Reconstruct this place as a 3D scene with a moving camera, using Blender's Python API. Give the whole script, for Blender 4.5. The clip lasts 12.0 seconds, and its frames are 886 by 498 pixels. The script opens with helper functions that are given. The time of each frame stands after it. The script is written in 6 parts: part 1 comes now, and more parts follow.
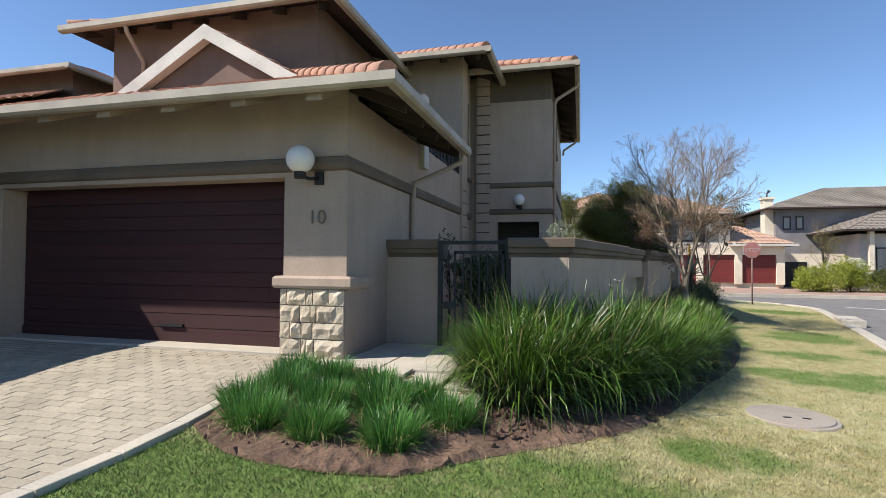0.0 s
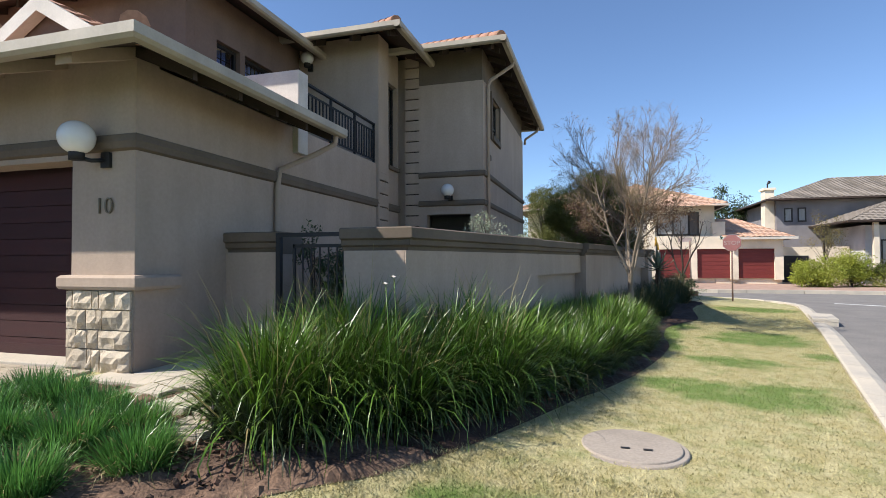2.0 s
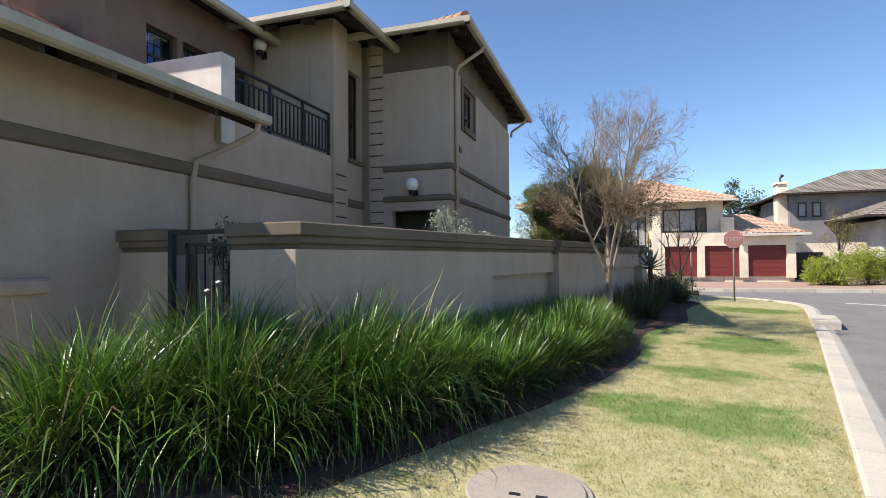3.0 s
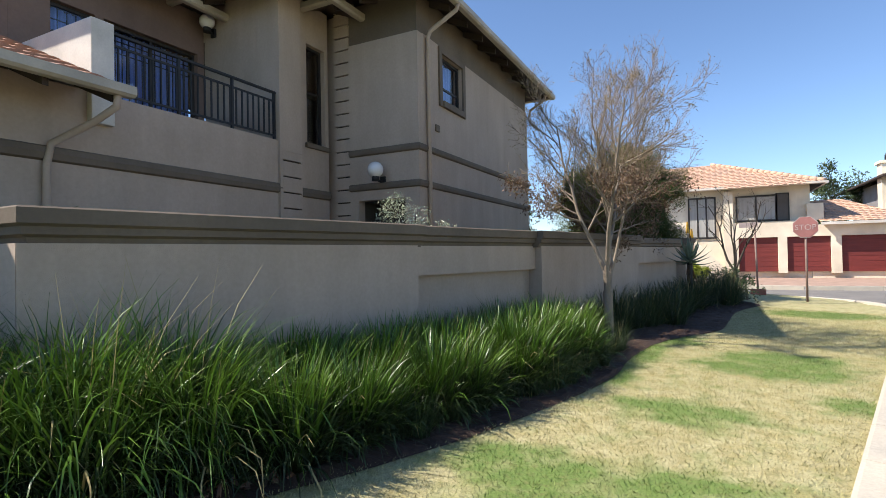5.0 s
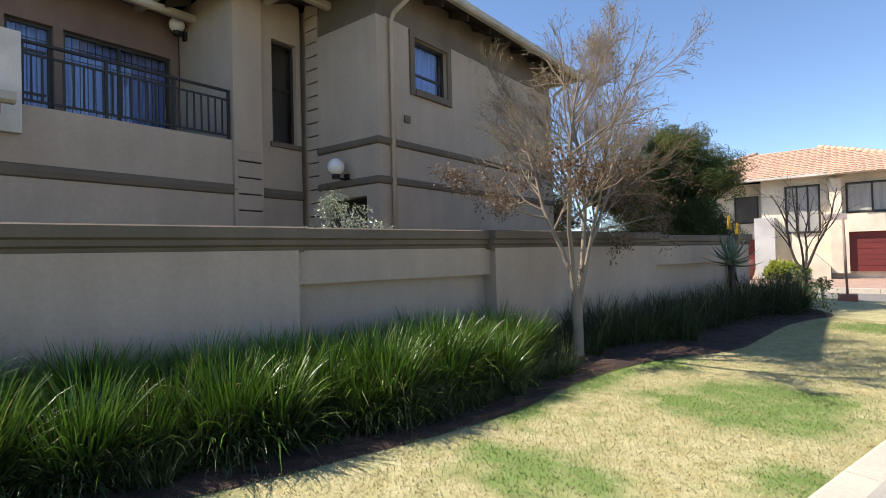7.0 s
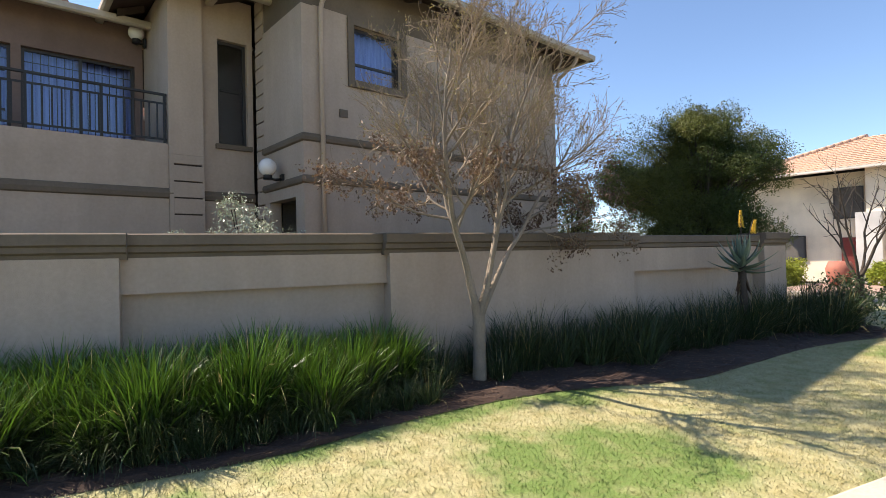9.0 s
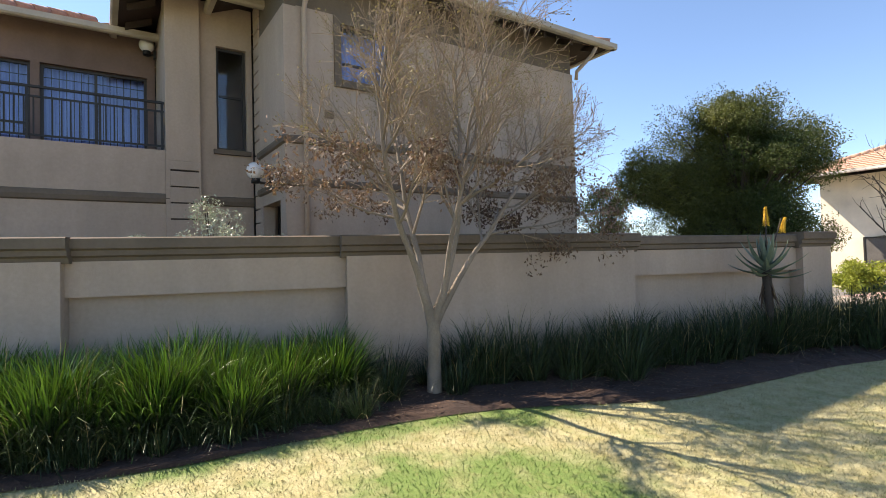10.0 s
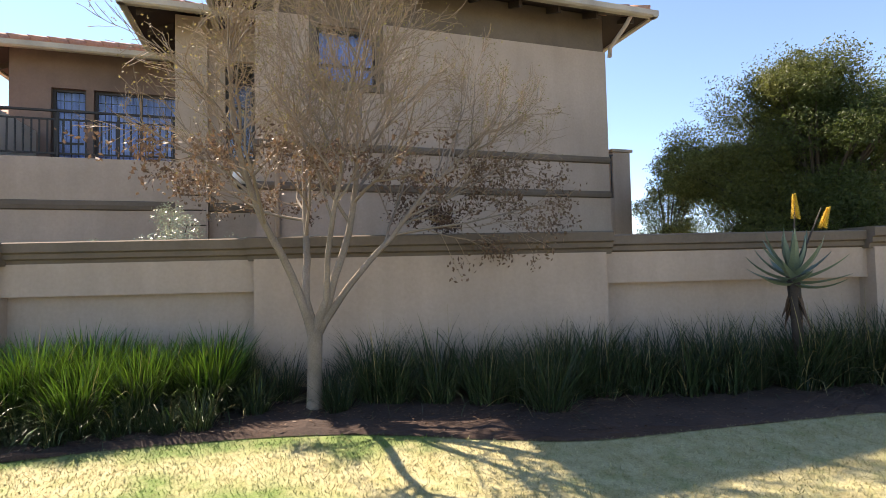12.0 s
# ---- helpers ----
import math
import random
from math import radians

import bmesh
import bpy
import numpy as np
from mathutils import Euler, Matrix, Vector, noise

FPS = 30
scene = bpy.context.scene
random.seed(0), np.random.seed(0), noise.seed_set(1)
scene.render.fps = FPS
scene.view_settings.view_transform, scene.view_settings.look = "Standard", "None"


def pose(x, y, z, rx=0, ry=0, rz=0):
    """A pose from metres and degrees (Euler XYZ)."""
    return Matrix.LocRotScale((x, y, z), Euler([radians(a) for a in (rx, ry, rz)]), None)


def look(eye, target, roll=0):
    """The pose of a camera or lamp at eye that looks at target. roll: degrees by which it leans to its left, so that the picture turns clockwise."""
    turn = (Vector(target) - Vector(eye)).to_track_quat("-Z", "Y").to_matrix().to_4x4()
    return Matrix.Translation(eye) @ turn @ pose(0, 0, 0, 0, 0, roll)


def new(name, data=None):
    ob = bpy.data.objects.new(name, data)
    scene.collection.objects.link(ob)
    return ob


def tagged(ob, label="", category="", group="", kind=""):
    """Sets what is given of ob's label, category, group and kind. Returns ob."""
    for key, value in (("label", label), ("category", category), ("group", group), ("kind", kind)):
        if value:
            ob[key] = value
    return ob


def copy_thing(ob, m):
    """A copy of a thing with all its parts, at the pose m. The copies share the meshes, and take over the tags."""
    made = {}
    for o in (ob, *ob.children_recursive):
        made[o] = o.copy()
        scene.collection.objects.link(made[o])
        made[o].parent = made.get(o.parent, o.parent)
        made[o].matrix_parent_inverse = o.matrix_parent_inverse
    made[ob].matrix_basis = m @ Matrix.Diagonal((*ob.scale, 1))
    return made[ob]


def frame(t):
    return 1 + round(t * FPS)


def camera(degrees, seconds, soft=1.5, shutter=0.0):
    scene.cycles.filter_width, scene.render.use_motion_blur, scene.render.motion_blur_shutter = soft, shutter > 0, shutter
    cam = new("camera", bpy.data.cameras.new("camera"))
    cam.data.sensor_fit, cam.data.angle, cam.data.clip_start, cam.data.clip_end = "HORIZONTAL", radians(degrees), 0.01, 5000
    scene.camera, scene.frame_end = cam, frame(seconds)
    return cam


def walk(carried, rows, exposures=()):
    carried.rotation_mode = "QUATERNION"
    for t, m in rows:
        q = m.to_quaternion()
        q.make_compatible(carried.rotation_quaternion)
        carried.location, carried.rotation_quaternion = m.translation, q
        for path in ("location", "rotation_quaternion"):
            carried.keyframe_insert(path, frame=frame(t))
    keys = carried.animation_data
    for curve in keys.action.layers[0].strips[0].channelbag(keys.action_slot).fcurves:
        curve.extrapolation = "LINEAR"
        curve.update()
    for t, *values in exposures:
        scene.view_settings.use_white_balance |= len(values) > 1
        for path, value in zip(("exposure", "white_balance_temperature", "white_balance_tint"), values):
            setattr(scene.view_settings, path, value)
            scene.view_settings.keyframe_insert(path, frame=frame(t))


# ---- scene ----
# ---------------------------------------------------------------- camera
cam = camera(80.8, 12.0, soft=0.85)
PATH = [
    (0, (-0.088, -0.033, 1.546), (-0.599, 1.9, 1.598), 0.4),
    (0.5, (0.258, 0.297, 1.553), (-0.255, 2.229, 1.602), 0.2),
    (1, (0.746, 0.672, 1.556), (0.223, 2.602, 1.602), 0.1),
    (1.5, (1.216, 1.065, 1.518), (0.666, 2.988, 1.562), -0.0),
    (2, (1.729, 1.545, 1.507), (1.158, 3.461, 1.552), -0.2),
    (2.5, (2.153, 2.028, 1.513), (1.561, 3.938, 1.555), -0.2),
    (3, (2.551, 2.635, 1.513), (1.923, 4.533, 1.553), -0.5),
    (5, (3.92, 4.914, 1.47), (3.015, 6.697, 1.501), -1.1),
    (5.5, (4.319, 5.46, 1.453), (3.351, 7.209, 1.49), -1.0),
    (6, (4.748, 6.016, 1.441), (3.668, 7.7, 1.48), -1.2),
    (6.5, (5.126, 6.539, 1.451), (3.97, 8.171, 1.493), -1.3),
    (7, (5.487, 6.993, 1.517), (4.254, 8.566, 1.545), -1.4),
    (9, (6.906, 9.531, 1.549), (5.393, 10.838, 1.581), -1.4),
    (9.5, (7.147, 10.18, 1.512), (5.569, 11.407, 1.556), -1.4),
    (10, (7.373, 10.845, 1.505), (5.703, 11.944, 1.559), -1.5),
    (10.5, (7.506, 11.486, 1.465), (5.703, 12.35, 1.527), -1.4),
    (11, (7.698, 12.215, 1.477), (5.846, 12.967, 1.549), -1.3),
    (11.5, (7.797, 12.871, 1.449), (5.918, 13.55, 1.53), -1.2),
    (12, (7.932, 13.584, 1.436), (6.029, 14.194, 1.52), -1.3),
]

walk(cam, [(t, look(eye, target, roll)) for t, eye, target, roll in PATH],
     [(0.0, 0.46, 6450, 10), (2.5, 0.63, 6530, 11), (5.5, 0.81, 6720, 11), (7.0, 0.89, 6900, 12), (9.5, 1.12, 7330, 13), (10.5, 1.25, 7480, 14), (12.0, 1.43, 7800, 16)])

# ---------------------------------------------------------------- daylight
SUN = Vector((-5.23, -3.15, 6.36)).normalized()
sun = new("sun", bpy.data.lights.new("sun", "SUN"))
sun.data.energy, sun.data.angle, sun.data.color = 5.0, radians(0.55), (1.0, 0.94, 0.85)
sun.matrix_world = look((-30, -16, 36), (-30 - SUN.x, -16 - SUN.y, 36 - SUN.z))
world = bpy.data.worlds.new("sky")
scene.world = world
world.use_nodes = True
_n = world.node_tree.nodes
_sky = _n.new("ShaderNodeTexSky")
_sky.sky_type, _sky.sun_disc = "NISHITA", False
_sky.sun_elevation, _sky.sun_rotation = math.asin(SUN.z), math.atan2(SUN.x, SUN.y)
_sky.altitude, _sky.dust_density, _sky.ozone_density = 1400, 0.05, 5.0
world.node_tree.links.new(_sky.outputs[0], _n["Background"].inputs[0])
_n["Background"].inputs[1].default_value = 0.126


# ---------------------------------------------------------------- materials
def mat(name, base, rough=0.8, var=0.12, scale=6.0, bump=0.25, bscale=90.0, metal=0.0, second=None, mix=0.5, stain=0.0, rnd=0.0, island=0.0, stretch=None):
    """A surface: base colour varied by coarse and fine noise, with fine relief; second: a colour mixed in by blotches."""
    m = bpy.data.materials.new(name)
    m.use_nodes = True
    nt = m.node_tree
    n, l = nt.nodes, nt.links
    b = n["Principled BSDF"]
    b.inputs["Roughness"].default_value, b.inputs["Metallic"].default_value = rough, metal
    tc = n.new("ShaderNodeTexCoord")
    geo = n.new("ShaderNodeNewGeometry")
    src = geo.outputs["Position"]
    if stretch:
        mp = n.new("ShaderNodeMapping")
        mp.inputs["Scale"].default_value = stretch
        l.new(src, mp.inputs[0])
        src = mp.outputs[0]

    def noise_tex(sc, detail):
        t = n.new("ShaderNodeTexNoise")
        t.inputs["Scale"].default_value, t.inputs["Detail"].default_value = sc, detail
        l.new(src, t.inputs["Vector"])
        return t.outputs["Fac"]

    coarse, fine = noise_tex(scale * 0.22, 5), noise_tex(scale * 5, 4)
    col = n.new("ShaderNodeMix")
    col.data_type = "RGBA"
    col.inputs["A"].default_value = (*base, 1)
    col.inputs["B"].default_value = (*(second or [c * 0.72 for c in base]), 1)
    ramp = n.new("ShaderNodeMapRange")
    ramp.inputs["From Min"].default_value, ramp.inputs["From Max"].default_value = mix - 0.16, mix + 0.2
    l.new(coarse, ramp.inputs["Value"])
    l.new(ramp.outputs[0], col.inputs["Factor"])
    val = n.new("ShaderNodeMapRange")
    val.inputs["From Min"].default_value, val.inputs["From Max"].default_value = 0.25, 0.75
    val.inputs["To Min"].default_value, val.inputs["To Max"].default_value = 1 - var, 1 + var
    l.new(fine, val.inputs["Value"])
    out = val.outputs[0]

    def times(a, node_out, amount):
        r = n.new("ShaderNodeMapRange")
        r.inputs["To Min"].default_value, r.inputs["To Max"].default_value = 1 - amount, 1 + amount
        l.new(node_out, r.inputs["Value"])
        q = n.new("ShaderNodeMath")
        q.operation = "MULTIPLY"
        l.new(a, q.inputs[0]), l.new(r.outputs[0], q.inputs[1])
        return q.outputs[0]

    if rnd:
        oi = n.new("ShaderNodeObjectInfo")
        out = times(out, oi.outputs["Random"], rnd)
    if island:
        out = times(out, geo.outputs["Random Per Island"], island)
    if stain:
        mp2 = n.new("ShaderNodeMapping")
        mp2.inputs["Scale"].default_value = (2.6, 2.6, 0.35)
        l.new(geo.outputs["Position"], mp2.inputs[0])
        t = n.new("ShaderNodeTexNoise")
        t.inputs["Scale"].default_value, t.inputs["Detail"].default_value = 1.6, 6
        l.new(mp2.outputs[0], t.inputs["Vector"])
        out = times(out, t.outputs["Fac"], stain)
    hsv = n.new("ShaderNodeHueSaturation")
    l.new(col.outputs["Result"], hsv.inputs["Color"])
    l.new(out, hsv.inputs["Value"])
    l.new(hsv.outputs[0], b.inputs["Base Color"])
    if bump:
        bp = n.new("ShaderNodeBump")
        bp.inputs["Strength"].default_value, bp.inputs["Distance"].default_value = bump, 0.01
        l.new(noise_tex(bscale, 4), bp.inputs["Height"])
        l.new(bp.outputs[0], b.inputs["Normal"])
    return m


def leaf_mat(name, base, second, mix=0.5, rough=0.5, through_light=0.35, scale=2.0, island=0.3, spec=0.4):
    """Leaves and blades: two colours, a value of its own for each leaf, and light passing through."""
    m = mat(name, base, rough, 0.1, scale, 0, 60, second=second, mix=mix, island=island)
    nt = m.node_tree
    n, l = nt.nodes, nt.links
    b = n["Principled BSDF"]
    b.inputs["Specular IOR Level"].default_value = spec
    tr = n.new("ShaderNodeBsdfTranslucent")
    l.new(b.inputs["Base Color"].links[0].from_socket, tr.inputs["Color"])
    mx = n.new("ShaderNodeMixShader")
    mx.inputs[0].default_value = through_light
    l.new(b.outputs[0], mx.inputs[1]), l.new(tr.outputs[0], mx.inputs[2])
    l.new(mx.outputs[0], n["Material Output"].inputs[0])
    return m


def glass_mat(name, tint, rough=0.02):
    m = bpy.data.materials.new(name)
    m.use_nodes = True
    b = m.node_tree.nodes["Principled BSDF"]
    b.inputs["Base Color"].default_value = (*tint, 1)
    b.inputs["Roughness"].default_value, b.inputs["IOR"].default_value = rough, 1.5
    b.inputs["Transmission Weight"].default_value = 1.0
    return m


PLASTER = mat("taupe_plaster", (0.425, 0.328, 0.256), 0.9, 0.06, 5, 0.35, 140, stain=0.14, second=(0.378, 0.292, 0.226))
PLASTER_DARK = mat("dark_taupe_plaster", (0.165, 0.125, 0.09), 0.9, 0.08, 5, 0.3, 140, stain=0.12)
FASCIA = mat("cream_painted_gutter", (0.45, 0.39, 0.31), 0.55, 0.05, 8, 0.1, 60, stain=0.15)
TIMBER = mat("dark_rafter_timber", (0.05, 0.032, 0.024), 0.75, 0.15, 8, 0.3, 80)
SOFFIT = mat("brown_soffit_board", (0.06, 0.036, 0.028), 0.8, 0.12, 8, 0.2, 60)
WHITE = mat("off_white_board", (0.66, 0.61, 0.54), 0.7, 0.06, 8, 0.15, 60, stain=0.08)
TILE = mat("terracotta_roof_tile", (0.42, 0.21, 0.13), 0.85, 0.18, 5, 0.4, 70, second=(0.33, 0.19, 0.14), island=0.0)
TILE_PALE = mat("faded_terracotta_roof_tile", (0.56, 0.36, 0.25), 0.85, 0.14, 5, 0.4, 70, second=(0.47, 0.31, 0.23))
TILE_GREY = mat("grey_brown_roof_tile", (0.27, 0.23, 0.19), 0.85, 0.14, 5, 0.4, 70)
GARAGE = mat("red_brown_garage_timber", (0.045, 0.010, 0.011), 0.7, 0.2, 6, 0.3, 60, second=(0.033, 0.008, 0.009), rnd=0.15, stretch=(1, 1, 14))
GARAGE_RED = mat("red_garage_timber", (0.17, 0.024, 0.02), 0.6, 0.15, 6, 0.2, 60, rnd=0.1, stretch=(1, 1, 14))
STONE = mat("cream_rough_stone", (0.52, 0.45, 0.35), 0.95, 0.18, 9, 0.9, 45, second=(0.40, 0.33, 0.24), rnd=0.22)
MORTAR = mat("pale_mortar", (0.33, 0.28, 0.23), 0.95, 0.1, 10, 0.4, 90)
BLACK = mat("black_painted_steel", (0.014, 0.013, 0.014), 0.6, 0.15, 12, 0.1, 80)
FRAME = mat("dark_bronze_frame", (0.03, 0.024, 0.02), 0.5, 0.15, 12, 0.1, 80)
GLASS = glass_mat("window_glass", (0.9, 0.95, 1.0))
# brown plaster; on the townhouse the brown holds shade and roof bounce
BROWN_SHADE_PLASTER = mat("brown_shade_plaster", (0.22, 0.145, 0.115), 0.9, 0.07, 5, 0.3, 140, stain=0.12)
CURTAIN = mat("blue_white_curtain", (0.24, 0.32, 0.62), 0.9, 0.15, 9, 0.1, 60, second=(0.14, 0.19, 0.45), stretch=(8, 8, 0.4))
PALE_CURTAIN = mat("pale_net_curtain", (0.40, 0.39, 0.36), 0.6, 0.1, 6, 0, stretch=(6, 6, 0.4))
# dark colour stands for the dimness inside rooms, recess and far windows
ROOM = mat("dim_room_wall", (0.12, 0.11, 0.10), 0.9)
GLOBE = mat("opal_glass_globe", (0.82, 0.78, 0.74), 0.25, 0.02, 6, 0)
PAVER = mat("grey_clay_paver", (0.41, 0.355, 0.27), 0.9, 0.14, 8, 0.5, 70, rnd=0.09, second=(0.33, 0.285, 0.215))
PAVER_REST = mat("grey_clay_paving", (0.41, 0.355, 0.27), 0.9, 0.14, 8, 0.5, 70, island=0.09, second=(0.33, 0.285, 0.215))
PINK_PAVER = mat("pink_brick_paving", (0.40, 0.27, 0.21), 0.9, 0.14, 10, 0.3, 40)
COVER = mat("grey_cast_concrete", (0.34, 0.29, 0.24), 0.9, 0.14, 9, 0.4, 70, second=(0.27, 0.23, 0.19))
CONCRETE = mat("pale_concrete", (0.52, 0.46, 0.37), 0.9, 0.1, 9, 0.4, 70, second=(0.42, 0.38, 0.32))
ASPHALT = mat("worn_asphalt", (0.20, 0.185, 0.17), 0.9, 0.25, 6, 0.5, 160, second=(0.155, 0.145, 0.135))
ROAD_PAINT = mat("white_road_paint", (0.6, 0.6, 0.58), 0.8)
SOIL = mat("red_brown_soil", (0.17, 0.105, 0.068), 0.95, 0.5, 9, 1.0, 30, second=(0.075, 0.043, 0.028))
# red-brown mulch, darkened in colour to hold the wall's shade too
MULCH = mat("shade_dark_mulch", (0.056, 0.029, 0.018), 0.95, 0.45, 9, 1.0, 24, second=(0.03, 0.016, 0.011))
BARK = mat("pale_grey_bark", (0.27, 0.215, 0.165), 0.9, 0.2, 14, 0.6, 60, second=(0.17, 0.135, 0.10))
BARK_DARK = mat("dark_bark", (0.06, 0.045, 0.034), 0.9, 0.2, 14, 0.5, 60)
BARK_CHIP = mat("red_brown_bark_chip", (0.14, 0.075, 0.045), 0.9, 0.25, 14, 0.5, 60, second=(0.08, 0.042, 0.028), island=0.4)
TWIG = mat("brown_twig", (0.30, 0.22, 0.15), 0.9, 0.15, 14, 0, 60)
BLADE = leaf_mat("strap_leaf_green", (0.045, 0.10, 0.012), (0.13, 0.225, 0.026), 0.5, 0.36, 0.15, 1.6, 0.6, 0.5)
# darker copy of the strap leaf: shade put into the leaf colour
BLADE_SHADE = leaf_mat("shade_dark_leaf", (0.03, 0.05, 0.02), (0.05, 0.072, 0.028), 0.5, 0.4, 0.25, 1.6, 0.5, 0.4)
BLADE_DRY = leaf_mat("dry_strap_leaf", (0.35, 0.28, 0.13), (0.25, 0.22, 0.10), 0.5, 0.6, 0.25)
BLADE_BLUE = leaf_mat("blue_green_tuft_leaf", (0.10, 0.24, 0.048), (0.07, 0.18, 0.048), 0.5, 0.4, 0.3, 2.0, 0.5)
LEAF_BROWN = leaf_mat("withered_brown_leaf", (0.12, 0.068, 0.042), (0.22, 0.145, 0.09), 0.5, 0.6, 0.3)
LEAF_BUD = leaf_mat("yellow_green_bud", (0.26, 0.20, 0.08), (0.17, 0.16, 0.06), 0.5, 0.6, 0.3)
LEAF_OLIVE = leaf_mat("olive_leaf", (0.055, 0.08, 0.018), (0.19, 0.19, 0.05), 0.5, 0.5, 0.35, 1.4, 0.4)
LEAF_DEEP = leaf_mat("deep_green_leaf", (0.045, 0.075, 0.03), (0.07, 0.10, 0.04), 0.5, 0.5, 0.2, 1.4, 0.4)
LEAF_LIME = leaf_mat("lime_green_leaf", (0.23, 0.29, 0.03), (0.30, 0.32, 0.05), 0.5, 0.5, 0.3, 1.4, 0.3)
LEAF_SILVER = leaf_mat("silver_green_leaf", (0.42, 0.44, 0.34), (0.24, 0.29, 0.17), 0.5, 0.35, 0.15, 6, 0.4)
ALOE = mat("grey_green_aloe", (0.12, 0.17, 0.13), 0.5, 0.12, 10, 0.1, 60, second=(0.15, 0.19, 0.12))
ALOE_FLOWER = mat("yellow_aloe_flower", (0.65, 0.40, 0.03), 0.7, 0.2, 40, 0.4, 150)
CREAM_WALL = mat("cream_plaster", (0.80, 0.70, 0.55), 0.9, 0.04, 4, 0.15, 90, stain=0.06)
GREY_WALL = mat("pale_grey_plaster", (0.60, 0.58, 0.56), 0.9, 0.04, 4, 0.15, 90, stain=0.06)
# darker copy of GREY_WALL: the upper wall's shade as colour
SHADE_GREY_WALL = mat("shade_grey_plaster", (0.25, 0.235, 0.24), 0.9, 0.05, 4, 0.15, 90, stain=0.08)
SIGN_RED = mat("faded_red_sign", (0.34, 0.14, 0.13), 0.6, 0.06, 20, 0)
SIGN_WHITE = mat("white_sign_paint", (0.46, 0.36, 0.34), 0.6, 0.05, 20, 0)
POLE = mat("rusty_grey_pole", (0.26, 0.17, 0.14), 0.7, 0.15, 20, 0.2, 80)
CLAY_POT = mat("terracotta_pot", (0.36, 0.13, 0.09), 0.8, 0.1, 10, 0.2, 60)
HOUSE_NUM = mat("bronze_numeral", (0.17, 0.135, 0.09), 0.5)


# ---------------------------------------------------------------- mesh helpers
def box(bm, x0, x1, y0, y1, z0, z1, bevel=0.0):
    vs = [bm.verts.new((x, y, z)) for z in (z0, z1) for x, y in ((x0, y0), (x1, y0), (x1, y1), (x0, y1))]
    fs = [bm.faces.new([vs[i] for i in q]) for q in ((3, 2, 1, 0), (4, 5, 6, 7), (0, 1, 5, 4), (1, 2, 6, 5), (2, 3, 7, 6), (3, 0, 4, 7))]
    if bevel:
        bmesh.ops.bevel(bm, geom=list({e for f in fs for e in f.edges}), offset=bevel, segments=2, profile=0.6, affect="EDGES")


def prism(bm, outline, z0, z1):
    """An upright prism over an outline of (x, y), counter-clockwise."""
    low, top = [bm.verts.new((x, y, z0)) for x, y in outline], [bm.verts.new((x, y, z1)) for x, y in outline]
    bm.faces.new(top), bm.faces.new(low[::-1])
    for i in range(len(low)):
        j = (i + 1) % len(low)
        bm.faces.new((low[i], low[j], top[j], top[i]))


def tube(bm, points, radii, sides=8, caps=True):
    """A tapered tube through points."""
    rings, ref = [], None
    pts = [Vector(p) for p in points]
    for i, p in enumerate(pts):
        d = (pts[min(i + 1, len(pts) - 1)] - pts[max(i - 1, 0)]).normalized()
        if ref is None:
            ref = d.orthogonal()
        a = (ref - d * ref.dot(d)).normalized()
        ref, b = a, d.cross(a)
        r = radii[i] if hasattr(radii, "__len__") else radii
        rings.append([bm.verts.new(p + (a * math.cos(k) + b * math.sin(k)) * r) for k in (2 * math.pi * q / sides for q in range(sides))])
    for r0, r1 in zip(rings, rings[1:]):
        for k in range(sides):
            f = bm.faces.new((r0[k], r0[(k + 1) % sides], r1[(k + 1) % sides], r1[k]))
            f.smooth = True
    if caps:
        bm.faces.new(rings[0][::-1]), bm.faces.new(rings[-1])


def sweep(bm, profile, line):
    """A moulding: the profile (outwards, z) carried along a plan line of (x, y), outwards to the right of the way."""
    rows = []
    for i, p in enumerate(line):
        p = Vector(p)
        a = (p - Vector(line[i - 1])).normalized() if i else None
        b = (Vector(line[i + 1]) - p).normalized() if i + 1 < len(line) else None
        na, nb = [Vector((v.y, -v.x)) if v else None for v in (a, b)]
        out = na + nb if a and b else (na or nb)
        if a and b:
            out = out / max(0.2, out.dot(na))
        rows.append([bm.verts.new((p.x + out.x * o, p.y + out.y * o, z)) for o, z in profile])
    for r0, r1 in zip(rows, rows[1:]):
        for k in range(len(profile)):
            q = (k + 1) % len(profile)
            bm.faces.new((r0[k], r1[k], r1[q], r0[q]))
    bm.faces.new(rows[0]), bm.faces.new(rows[-1][::-1])


def mesh_of(name, bm, material):
    bmesh.ops.recalc_face_normals(bm, faces=bm.faces)
    me = bpy.data.meshes.new(name)
    bm.to_mesh(me)
    bm.free()
    me.materials.append(material)
    return me


def part(name, bm, material, parent, label=""):
    ob = new(name, mesh_of(name, bm, material) if isinstance(bm, bmesh.types.BMesh) else bm)
    if parent:
        ob.parent = parent
    return tagged(ob, label)


def raw(name, verts, faces, material, smooth=False):
    """A mesh from arrays of places and of quads or triangles."""
    me = bpy.data.meshes.new(name)
    verts, faces = np.asarray(verts, np.float32), np.asarray(faces, np.int32)
    k = faces.shape[1]
    me.vertices.add(len(verts))
    me.vertices.foreach_set("co", verts.ravel())
    me.loops.add(faces.size)
    me.loops.foreach_set("vertex_index", faces.ravel())
    me.polygons.add(len(faces))
    me.polygons.foreach_set("loop_start", np.arange(0, faces.size, k, dtype=np.int32))
    me.polygons.foreach_set("use_smooth", np.full(len(faces), smooth))
    me.update(calc_edges=True)
    me.materials.append(material)
    return me


